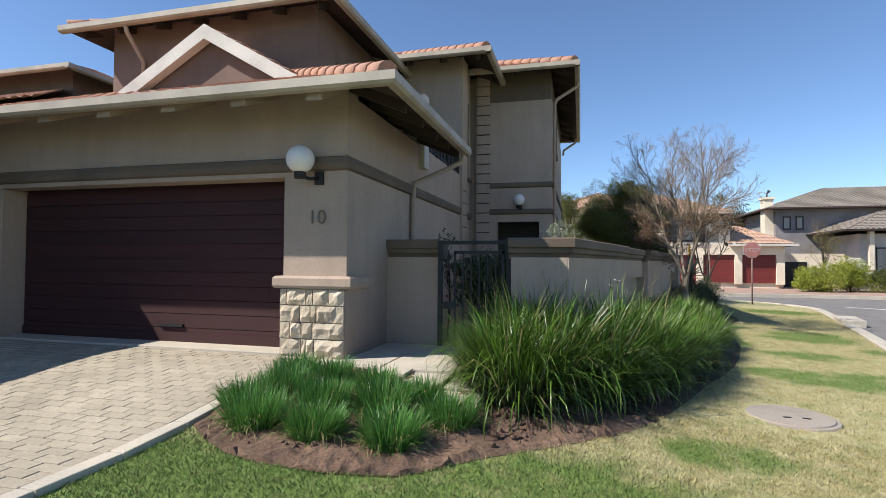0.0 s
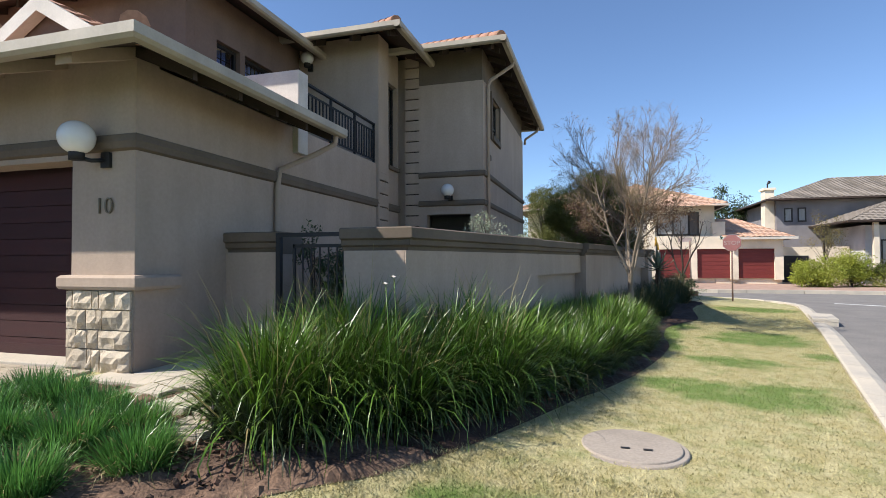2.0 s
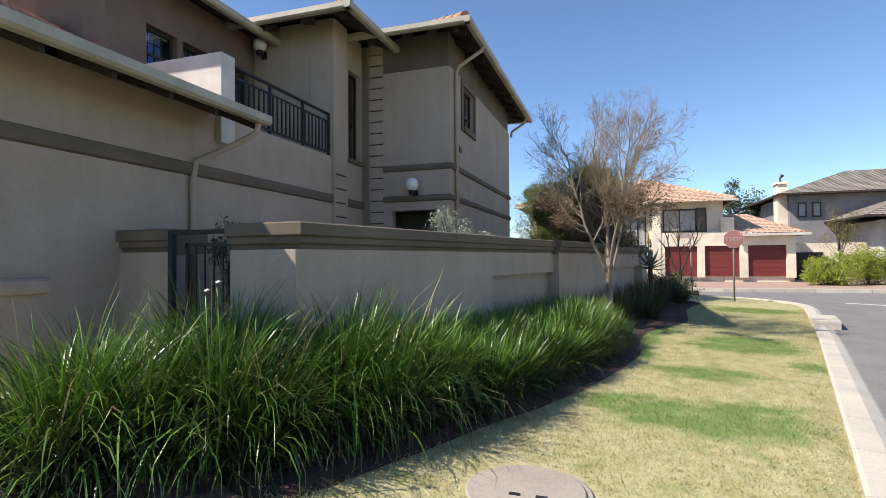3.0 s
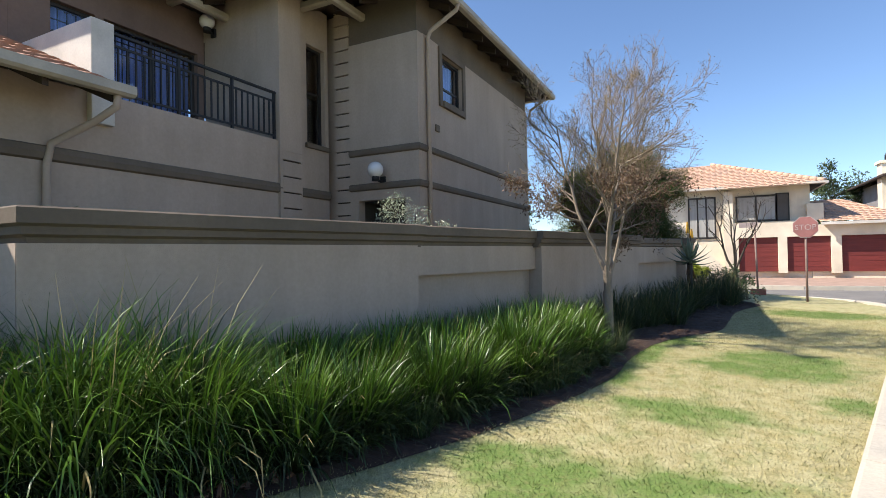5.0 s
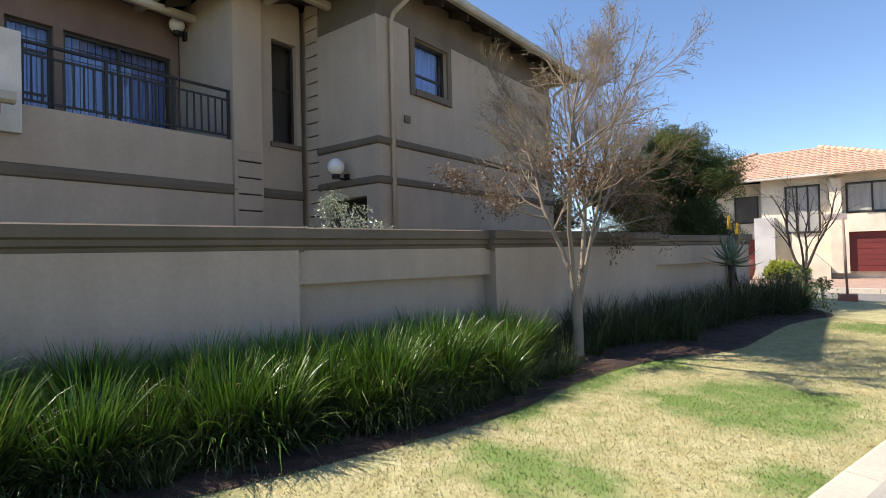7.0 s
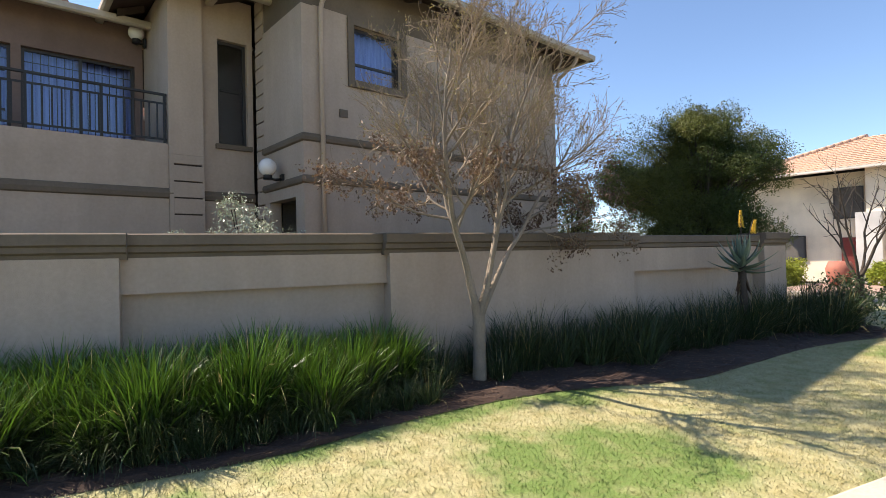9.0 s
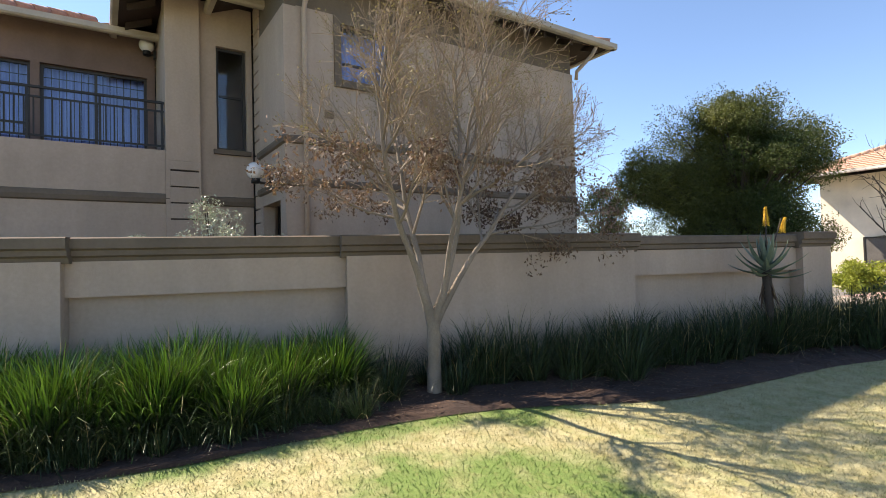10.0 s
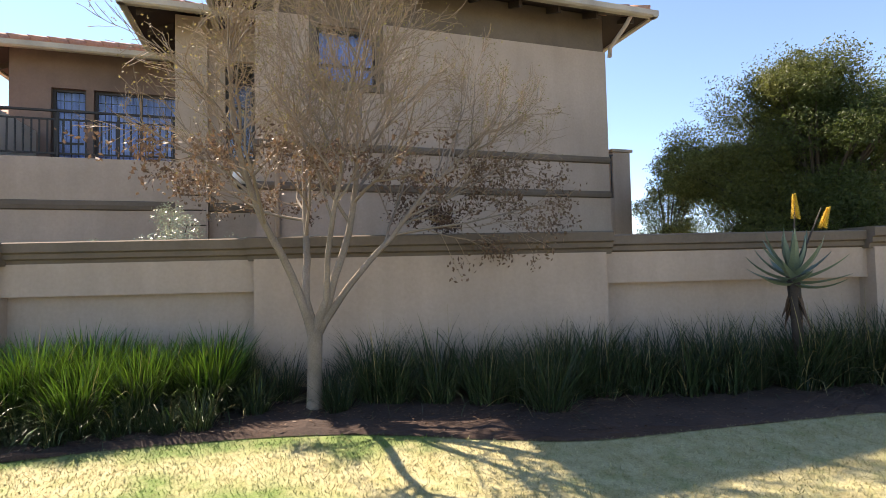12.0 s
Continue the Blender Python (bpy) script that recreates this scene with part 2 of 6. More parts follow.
def boxes(*args, bevel=0.0):
    bm = bmesh.new()
    for a in args:
        box(bm, *a, bevel=bevel)
    return bm


def thing(name, label, category, group="", kind="", at=(0, 0, 0)):
    ob = new(name)
    ob.location = at
    ob.empty_display_size = 0.1
    return tagged(ob, label, category, group, kind)


# ---------------------------------------------------------------- plan of the street side
# s runs along the boundary wall, n out from it towards the street
ORIGIN, ALONG, OUT = Vector((-0.16, 6.70)), Vector((0.2504, 0.9681)), Vector((0.9681, -0.2504))


def street(s, n):
    p = ORIGIN + ALONG * s + OUT * n
    return p.x, p.y


def sn(x, y):
    q = Vector((x, y)) - ORIGIN
    return q.dot(ALONG), q.dot(OUT)


def ease(a, b, v):
    v = min(1, max(0, (v - a) / (b - a)))
    return v * v * (3 - 2 * v)


def kerb_n(s):
    """The lawn's outer edge, where the kerb begins: it widens a little along the street."""
    return 4.08 + 0.17 * min(1, max(0, (s - 1) / 8))


def ground_z(x, y):
    """Height of the ground: a raised garage court that falls to the lawn and the road."""
    s, n = sn(x, y)
    slope = 0.36 * (1 - ease(-2.4, 2.3, n))
    z = slope * (1 - 0.5 * ease(0, 5, s)) * (0.5 + 0.5 * ease(2.8, 5.4, y)) - 0.05 * ease(1.5, 4.0, n)
    k = kerb_n(s)
    road = max(ease(k - 0.03, k + 0.22, n), ease(19.55, 19.8, s))
    if s > 16.0 and n > 0.4:
        road = max(road, ease(3.75, 4.0, math.hypot(s - 16.0, n - 0.4)))
    return z * (1 - road) - 0.17 * road


# ground, one sheet to the horizon
gx = np.concatenate([[-600, -250, -100, -50, -30, -20], np.arange(-14, 14.01, 0.25), [16, 20, 26, 34, 50, 80, 140, 300, 600]])
gy = np.concatenate([[-600, -250, -100, -40, -20, -10], np.arange(-6, 30.01, 0.25), [31, 32, 34, 36, 40, 50, 80, 140, 300, 700]])
bed_line = ((-1.9, 0.35), (-0.6, 1.0), (0.8, 1.4), (2.2, 1.65), (4.0, 1.8), (5.3, 1.76), (6.4, 1.52), (7.7, 1.4), (8.4, 1.48), (9.3, 1.67), (10.1, 1.8), (11.4, 1.62), (13, 1.4), (14.2, 1.42), (15.3, 1.5), (16.2, 1.2))


def outer_edge(s):
    return float(np.interp(s, [p[0] for p in bed_line], [p[1] for p in bed_line]))


def dip(x, y):
    """Ground hollowed a little under the beds."""
    s, n = sn(x, y)
    inside = (-0.6 < s < 15.6 and n < outer_edge(s) - 0.5) or (-2.8 < x < -1.0 and 4.2 < y < 5.6)
    return -0.05 if inside else 0.0


gv = [(x, y, ground_z(x, y) + dip(x, y) + 0.004 * noise.noise((x * 1.7, y * 1.7, 0)) if abs(x) < 15 and -7 < y < 30 else -0.17) for y in gy for x in gx]
gf = [(j * len(gx) + i, j * len(gx) + i + 1, (j + 1) * len(gx) + i + 1, (j + 1) * len(gx) + i) for j in range(len(gy) - 1) for i in range(len(gx) - 1)]


def lawn_colour(name, island):
    """Straw-coloured winter lawn with green patches, greener beside the drive."""
    m = mat(name, (0.43, 0.385, 0.21), 0.9, 0.4, 24, 0.9, 45, second=(0.33, 0.285, 0.125), island=island)
    nt = m.node_tree
    n, l = nt.nodes, nt.links
    hsv = next(x for x in n if x.type == "HUE_SAT")
    base = hsv.inputs["Color"].links[0].from_socket
    geo = next(x for x in n if x.type == "NEW_GEOMETRY")
    att = n.new("ShaderNodeAttribute")
    att.attribute_name = "green"
    t = n.new("ShaderNodeTexNoise")
    t.inputs["Scale"].default_value, t.inputs["Detail"].default_value, t.inputs["Roughness"].default_value = 3.2, 5, 0.62
    l.new(geo.outputs["Position"], t.inputs["Vector"])
    add = n.new("ShaderNodeMath")
    l.new(t.outputs["Fac"], add.inputs[0]), l.new(att.outputs["Fac"], add.inputs[1])
    r = n.new("ShaderNodeMapRange")
    r.inputs["From Min"].default_value, r.inputs["From Max"].default_value = 0.50, 0.90
    l.new(add.outputs[0], r.inputs["Value"])
    mx = n.new("ShaderNodeMix")
    mx.data_type = "RGBA"
    mx.inputs["B"].default_value = (0.13, 0.195, 0.043, 1)
    l.new(r.outputs[0], mx.inputs["Factor"]), l.new(base, mx.inputs["A"])
    tuft = n.new("ShaderNodeTexNoise")
    tuft.inputs["Scale"].default_value, tuft.inputs["Detail"].default_value, tuft.inputs["Roughness"].default_value = 17, 4, 0.7
    l.new(geo.outputs["Position"], tuft.inputs["Vector"])
    worn = n.new("ShaderNodeMapRange")
    worn.inputs["From Min"].default_value, worn.inputs["From Max"].default_value = 0.5, 0.68
    worn.inputs["To Max"].default_value = 0.6
    l.new(tuft.outputs["Fac"], worn.inputs["Value"])
    dull = n.new("ShaderNodeMix")
    dull.data_type = "RGBA"
    dull.inputs["B"].default_value = (0.17, 0.165, 0.055, 1)
    l.new(worn.outputs[0], dull.inputs["Factor"]), l.new(mx.outputs["Result"], dull.inputs["A"])
    l.new(dull.outputs["Result"], hsv.inputs["Color"])
    return m


PATCHES = ((3.35, 8.2, 1.0, 0.6), (3.65, 10.3, 0.75, 0.4), (2.6, 8.5, 0.45, 0.4), (3.95, 8.7, 0.35, 0.25), (4.75, 13.0, 0.8, 1.0), (4.2, 12.5, 0.4, 0.3), (5.0, 13.5, 0.6, 0.5), (3.4, 14.2, 0.5, 0.35), (3.9, 12.8, 0.25, 0.25), (5.2, 11.2, 0.4, 0.3), (-1.6, 2.0, 2.6, 1.5), (-0.2, 3.2, 1.2, 0.9), (3.05, 13.2, 0.3, 1.2), (3.3, 14.7, 0.5, 0.35), (2.9, 11.5, 0.2, 0.8), (1.0, 4.6, 0.5, 0.35), (6.2, 19.5, 1.2, 0.8))


def greenness(x, y):
    """How green the lawn grows: watered patches, and the strip beside the front bed."""
    g = np.zeros_like(x)
    for cx, cy, rx, ry in PATCHES:
        g = np.maximum(g, np.clip(1.2 - np.sqrt(((x - cx) / rx) ** 2 + ((y - cy) / ry) ** 2), 0, 0.5) * 0.8)
    return np.maximum(g, 0.62 * np.clip((4.0 - y - 0.6 * np.maximum(x, 0)) / 1.1, 0, 1))


def green_layer(me, corners=1):
    co = np.empty(len(me.vertices) * 3, np.float32)
    me.vertices.foreach_get("co", co)
    co = co.reshape(-1, 3)
    a = me.attributes.new("green", "FLOAT", "POINT")
    a.data.foreach_set("value", greenness(co[:, 0], co[:, 1]).astype(np.float32))
    return me


LAWN, LAWN_BLADE = lawn_colour("winter_lawn", 0.0), lawn_colour("winter_lawn_blade", 0.35)
tagged(new("ground", green_layer(raw("ground", gv, gf, LAWN, True))), "straw-coloured winter lawn with green patches", "lawn", kind="structure")


def rounded(points, steps=5):
    """A smooth open curve through points."""
    out = []
    p = [Vector(q) for q in points]
    for i in range(len(p) - 1):
        a, b, c, d = p[max(i - 1, 0)], p[i], p[i + 1], p[min(i + 2, len(p) - 1)]
        for k in range(steps):
            t = k / steps
            q = 0.5 * (2 * b + (c - a) * t + (2 * a - 5 * b + 4 * c - d) * t * t + (3 * b - a - 3 * c + d) * t ** 3)
            out.append((q.x + 0.02 * noise.noise((q.x * 5, q.y * 5, 3)), q.y + 0.02 * noise.noise((q.x * 5, q.y * 5, 8))))
    return out + [tuple(p[-1])]


def sheet(name, outline_sn, z, material, label, category, lift=0.0, follow=False, step=0.3, mound=0.0):
    """A thin ground covering over an outline in (s, n)."""
    bm = bmesh.new()
    vs = [bm.verts.new((*street(s, n), 0)) for s, n in outline_sn]
    bm.faces.new(vs)
    if follow:
        bmesh.ops.triangulate(bm, faces=bm.faces)
        for _ in range(5):
            long = [e for e in bm.edges if e.calc_length() > step]
            if not long:
                break
            bmesh.ops.subdivide_edges(bm, edges=long, cuts=1)
            bmesh.ops.triangulate(bm, faces=bm.faces)
    for v in bm.verts:
        v.co.z = (ground_z(v.co.x, v.co.y) if follow else z) + lift
        if mound and not v.is_boundary:
            v.co.z += mound * (0.6 + 0.8 * noise.noise((v.co.x * 4, v.co.y * 4, 5)) + 0.5 * noise.noise((v.co.x * 13, v.co.y * 13, 2)))
        v.co.z += 0.0 if not mound else 0.004
    return tagged(part(name, bm, material, None), label, category, kind="structure")


# road with the cross street beyond the lawn
corner = [(16.0 + 3.85 * math.sin(radians(a)), 0.4 + 4.0 * math.cos(radians(a))) for a in range(0, 91, 10)]
sheet("road", [(-60, 4.25), (0, 4.25), (9, 4.4)] + corner + [(19.85, -40), (31, -40), (31, 4), (34, 60), (17, 60), (16.3, 11), (-60, 11)],
      -0.10, ASPHALT, "worn grey asphalt street with a junction", "road")
sheet("road_line", [(18.9, 5.5), (19.2, 5.5), (14.5, 16), (14.2, 16)], -0.094, ROAD_PAINT, "faded white painted road line", "road marking")
sheet("far_apron", [(23.7, -6), (24.2, 1.5), (25.4, 5), (27.2, 14), (30, 30), (50, 30), (50, -10)], 0.05, PINK_PAVER, "pinkish brick paved apron across the street", "paving")


far = [(23.7, -6), (24.2, 1.5), (25.4, 5), (27.2, 14), (30, 30)]
far_kerb = thing("far_kerb", "pale kerb across the street", "kerb", kind="structure")
for (s0, n0), (s1, n1) in zip(far, far[1:]):
    k = max(2, int(Vector((s1 - s0, n1 - n0)).length))
    for i in range(k):
        a = Vector((s0, n0)).lerp(Vector((s1, n1)), i / k)
        b = Vector((s0, n0)).lerp(Vector((s1, n1)), (i + 0.99) / k)
        bm = bmesh.new()
        prism(bm, [street(a.x - 0.28, a.y), street(a.x, a.y), street(b.x, b.y), street(b.x - 0.28, b.y)], -0.15, 0.062)
        part("kerb_stone", bm, CONCRETE, far_kerb)


def kerb_line():
    """Kerb stones along the lawn, rounding the street corner."""
    line = [(s, kerb_n(s)) for s in np.arange(-12, 16.01, 1.0)]
    for a in np.arange(12, 90.1, 13):
        line.append((16.0 + 3.72 * math.sin(radians(a)), 4.25 - 3.85 * (1 - math.cos(radians(a)))))
    line += [(19.72, n) for n in np.arange(-0.6, -8, -1.0)]
    kerb = thing("kerb", "pale concrete kerb between lawn and street", "kerb", kind="structure")
    for (s0, n0), (s1, n1) in zip(line, line[1:]):
        d = Vector((s1 - s0, n1 - n0)).normalized()
        o = Vector((-d.y, d.x))
        bm = bmesh.new()
        rows = []
        for k, (s, n) in enumerate(((s0, n0), (s1, n1))):
            e = d * (0.006 if k == 0 else -0.006)
            rows.append([bm.verts.new((*street(s + e.x + o.x * w, n + e.y + o.y * w), z)) for w, z in ((0, -0.2), (0, -0.02), (0.03, -0.008), (0.22, -0.016), (0.34, -0.07), (0.40, -0.12), (0.40, -0.2))])
        for k in range(6):
            bm.faces.new((rows[0][k], rows[1][k], rows[1][k + 1], rows[0][k + 1]))
        bm.faces.new(rows[0]), bm.faces.new(rows[1][::-1])
        part("kerb_stone", bm, CONCRETE, kerb)


kerb_line()

# planting bed: the front bulge beside the drive and the strip along the wall
front = [(-3.12, 5.3), (-3.12, 3.55), (-2.55, 3.2), (-1.85, 3.15), (-1.25, 3.3), (-0.85, 3.7), (-0.08, 4.4), (0.57, 5.2)]
back = [(-0.25, 6.75), (-1.0, 6.7), (-1.15, 5.5), (-1.4, 5.4)]
curve = rounded([sn(*p) for p in front[1:]] + [(0.8, 1.45), (2.2, 1.7), (4.0, 1.83), (5.3, 1.79), (6.4, 1.55), (7.7, 1.43), (8.4, 1.5), (9.3, 1.7), (10.1, 1.83), (11.4, 1.65), (13, 1.43), (14.2, 1.45), (15.3, 1.53), (16.2, 0.95)])
cut = min(range(len(curve)), key=lambda i: abs(curve[i][0] + 1.2) + (9 if curve[i][1] < 0 else 0))
sheet("front_bed", [sn(*front[0])] + curve[:cut + 1] + [sn(-0.6, 5.6)] + [sn(*p) for p in back[2:]], 0, SOIL, "bare red-brown soil bed beside the drive", "flower bed", lift=0.004, follow=True, step=0.09, mound=0.05)
sheet("planting_bed", curve[cut:] + [(16.4, -0.3), (15.3, -0.3), (0, -0.3)] + [sn(*p) for p in back[:2]] + [sn(-1.15, 5.5), sn(-0.6, 5.6)], 0, MULCH, "mulched soil bed along the wall, toned darker for its shade", "flower bed", lift=0.004, follow=True, step=0.2, mound=0.04)

# ---------------------------------------------------------------- boundary wall
CAP = [(-0.40, 1.60), (-0.02, 1.60), (0.0, 1.66), (0.045, 1.68), (0.045, 1.735), (0.085, 1.755), (0.085, 1.86), (0.06, 1.875), (-0.46, 1.875), (-0.46, 1.86), (-0.46, 1.70)]


def boundary_wall():
    wall = thing("boundary_wall", "taupe plastered boundary wall with moulded dark coping", "wall", kind="structure")
    def run(s0, s1, n, low, name, z1=1.62):
        bm = bmesh.new()
        prism(bm, [street(s0, n), street(s1, n), street(s1, -0.5), street(s0, -0.5)], low, z1)
        return part(name, bm, PLASTER, wall)
    for s0, s1 in ((0.02, 3.9), (6.83, 11.03), (14.45, 15.12)):
        run(s0, s1, -0.08, -0.1, "pilaster_panel")
    for s0, s1 in ((3.9, 6.83), (11.03, 14.45)):
        run(s0, s1, -0.20, 1.24, "frieze_panel")
        run(s0, s1, -0.33, -0.1, "recessed_panel", 1.237)
    steps = ((0.0, 3.97, -0.08), (3.97, 6.76, -0.20), (6.76, 11.10, -0.08), (11.10, 14.40, -0.21), (14.40, 15.17, -0.09))
    for s0, s1, n in steps:
        bm = bmesh.new()
        drop = 0.04 if n < -0.205 else 0.0
        line = [street(s0, n), street(s1, n)] if s0 else [(-1.0, 6.79), (-0.22, 6.79), street(s1, n)]
        sweep(bm, [(o, z - drop) for o, z in CAP], line)
        part("coping", bm, PLASTER_DARK, wall, "darker moulded plaster coping")
    # end pier beside the gate
    bm = bmesh.new()
    box(bm, -0.96, -0.25, 6.74, 7.05, 0, 1.62)
    part("end_pier", bm, PLASTER, wall)
    # stub between the garage and the gate
    bm = bmesh.new()
    box(bm, -2.82, -2.05, 7.12, 7.36, 0, 1.62)
    part("gate_stub", bm, PLASTER, wall)
    bm = bmesh.new()
    sweep(bm, CAP, [(-2.82, 7.15), (-2.03, 7.15)])
    part("coping", bm, PLASTER_DARK, wall, "darker moulded plaster coping")


boundary_wall()


def steel_gate():
    gate = thing("garden_gate", "black steel garden gate with vertical bars, closed", "gate", at=(0, 0, 0))
    bm = boxes((-2.03, -1.97, 7.03, 7.09, 0.15, 1.85), (-1.06, -1.0, 7.0, 7.06, 0.15, 1.85), (-1.97, -1.06, 7.03, 7.07, 1.80, 1.85))
    part("gate_surround", bm, BLACK, gate)
    leaf = part("gate_leaf", boxes((-1.80, -1.10, 7.04, 7.07, 1.67, 1.71), (-1.80, -1.10, 7.04, 7.07, 0.28, 0.32), (-1.80, -1.77, 7.04, 7.07, 0.25, 1.71), (-1.13, -1.10, 7.04, 7.07, 0.25, 1.71), (-1.95, -1.80, 7.045, 7.065, 0.9, 1.0)), BLACK, gate)
    me = mesh_of("bar", boxes((-0.008, 0.008, -0.008, 0.008, 0.3, 1.68)), BLACK)
    for i in range(5):
        b = part("bar", me, None, leaf)
        b.location = (-1.67 + i * 0.115, 7.055, 0)


steel_gate()


# ---------------------------------------------------------------- roofs
def tile_face(verts, faces, p0, p1, q0, q1, drop=0.0):
    """A tiled slope between the eave p0-p1 and the upper edge q0-q1: rolls across and overlapping rows."""
    p0, p1, q0, q1 = (Vector(v) for v in (p0, p1, q0, q1))
    along = (p1 - p0).normalized()
    up = (q0 - p0) - along * (q0 - p0).dot(along)
    height = up.length
    up.normalize()
    nrm = along.cross(up)
    width = (p1 - p0).length
    a0, a1 = (q0 - p0).dot(along), (q1 - p0).dot(along)
    rows = max(2, round(height / 0.33))
    cols = max(2, round(width / 0.05))
    start = len(verts)
    grid = []
    for r in range(rows):
        for end in (0, 1):
            v = (r + end) / rows
            lo, hi = a0 * v, width + (a1 - width) * v
            line = []
            for c in range(cols + 1):
                u = min(hi, max(lo, width * c / cols))
                lift = 0.03 * abs(math.sin(math.pi * u / 0.3)) + (0.035 if end == 0 else 0.0)
                w = p0 + along * u + up * (height * v) + nrm * lift
                line.append(len(verts))
                verts.append(tuple(w))
            grid.append(line)
    for g0, g1 in zip(grid, grid[1:]):
        for c in range(cols):
            faces.append((g0[c], g0[c + 1], g1[c + 1], g1[c]))


def ridge_caps(parent, points, material, r=0.11):
    """Half-round capping tiles along a hip or ridge."""
    for a, b in zip(points, points[1:]):
        a, b = Vector(a), Vector(b)
        n = max(1, round((b - a).length / 0.38))
        for i in range(n):
            bm = bmesh.new()
            p, q = a.lerp(b, i / n), a.lerp(b, (i + 1.12) / n)
            tube(bm, [p, q], [r * 1.08, r * 0.92], 10)
            part("ridge_tile", bm, material, parent)


def hip_roof(name, parent, x0, x1, y0, y1, eave, pitch, tile, overhang_boards=True, hips="NESW", gut=FASCIA, gutters="NESW", caps=True):
    """A tiled hip roof over an eave rectangle, with soffit, fascia and gutters. hips: sides that slope; the others are cut upright."""
    run = min((x1 - x0) / 2, (y1 - y0) / 2)
    top = eave + run * pitch
    ix0, ix1 = x0 + (run if "W" in hips else 0), x1 - (run if "E" in hips else 0)
    iy0, iy1 = y0 + (run if "S" in hips else 0), y1 - (run if "N" in hips else 0)
    if ix0 > ix1:
        ix0 = ix1 = (x0 + x1) / 2
    if iy0 > iy1:
        iy0 = iy1 = (y0 + y1) / 2
    verts, faces = [], []
    if "S" in hips:
        tile_face(verts, faces, (x0, y0, eave), (x1, y0, eave), (ix0, iy0, top), (ix1, iy0, top))
    if "E" in hips:
        tile_face(verts, faces, (x1, y0, eave), (x1, y1, eave), (ix1, iy0, top), (ix1, iy1, top))
    if "N" in hips:
        tile_face(verts, faces, (x1, y1, eave), (x0, y1, eave), (ix1, iy1, top), (ix0, iy1, top))
    if "W" in hips:
        tile_face(verts, faces, (x0, y1, eave), (x0, y0, eave), (ix0, iy1, top), (ix0, iy0, top))
    roof = part(name, raw(name, verts, faces, tile), None, parent)
    low = eave - 0.06
    under = [(x0, y0, low), (x1, y0, low), (x1, y1, low), (x0, y1, low), (ix0, iy0, top - 0.06), (ix1, iy0, top - 0.06), (ix1, iy1, top - 0.06), (ix0, iy1, top - 0.06)]
    part("soffit", raw("soffit", under, [(0, 1, 5, 4), (1, 2, 6, 5), (2, 3, 7, 6), (3, 0, 4, 7)], SOFFIT), None, parent, "dark brown soffit boards")
    prof = [(0.0, eave - 0.10), (0.09, eave - 0.10), (0.125, eave - 0.07), (0.125, eave + 0.025), (0.10, eave + 0.025), (0.10, eave - 0.05), (0.02, eave - 0.06), (0.0, eave + 0.01)]
    sides = {"S": [(x0, y0), (x1, y0)], "E": [(x1, y0), (x1, y1)], "N": [(x1, y1), (x0, y1)], "W": [(x0, y1), (x0, y0)]}
    for k in gutters:
        bm = bmesh.new()
        (ax, ay), (bx, by) = sides[k]
        d = Vector((bx - ax, by - ay)).normalized() * 0.124
        sweep(bm, prof, [(ax - d.x, ay - d.y), (bx + d.x, by + d.y)])
        part("gutter", bm, gut, parent, "painted metal gutter")
    if caps:
        if "S" in hips and "E" in hips:
            ridge_caps(roof, [(x1, y0, eave + 0.05), (ix1, iy0, top + 0.05)], tile)
        if "S" in hips and "W" in hips:
            ridge_caps(roof, [(x0, y0, eave + 0.05), (ix0, iy0, top + 0.05)], tile)
        if "N" in hips and "E" in hips:
            ridge_caps(roof, [(x1, y1, eave + 0.05), (ix1, iy1, top + 0.05)], tile)
    return roof


def rafters(parent, a, b, inward, eave, length=0.62, gap=0.85, material=TIMBER, half=0.03):
    """Rafter tails under an eave from a to b, pointing inward."""
    a, b, inward = Vector(a), Vector(b), Vector(inward)
    n = max(2, int((b - a).length / gap))
    d = (b - a).normalized()
    for i in range(n + 1):
        p = a + (b - a) * (i + 0.0) / n
        bm = bmesh.new()
        prism(bm, [tuple(p - d * half + inward * 0.06), tuple(p + d * half + inward * 0.06), tuple(p + d * half + inward * length), tuple(p - d * half + inward * length)], eave - 0.19, eave - 0.065)
        for vv in bm.verts:
            vv.co.z += 0.42 * (Vector((vv.co.x, vv.co.y)) - p).dot(inward)
        part("rafter_tail", bm, material, parent)


# ---------------------------------------------------------------- the house
house = thing("townhouse", "two-storey taupe plastered townhouse with terracotta tile roof", "house")


def slab(name, material, *bxs, label="", bevel=0.0, parent=None):
    return part(name, boxes(*bxs, bevel=bevel), material, parent or house, label)


# garage front, side and the wall below the balcony
slab("garage_pillar", PLASTER, (-3.68, -2.825, 5.755, 6.20, 0.1, 2.60))
slab("garage_pillar", PLASTER, (-9.0, -8.4, 5.755, 6.20, 0.1, 2.60), bevel=0.012)
slab("garage_lintel", PLASTER, (-9.0, -2.825, 5.756, 6.05, 2.601, 3.70))
slab("garage_side_wall", PLASTER, (-3.05, -2.82, 5.757, 11.80, 0.1, 3.60))
slab("garage_back_wall", PLASTER, (-9.3, -3.05, 8.42, 8.62, 0.1, 3.40))
slab("garage_left_wall", PLASTER, (-9.3, -9.0, 5.76, 8.42, 0.1, 3.40))
slab("balcony_floor", PLASTER_DARK, (-4.7, -3.06, 8.9, 11.8, 3.35, 3.52))
slab("balcony_side_parapet", WHITE, (-4.72, -2.72, 8.62, 8.90, 3.2, 4.50), label="sunlit pale plaster parapet", bevel=0.012)
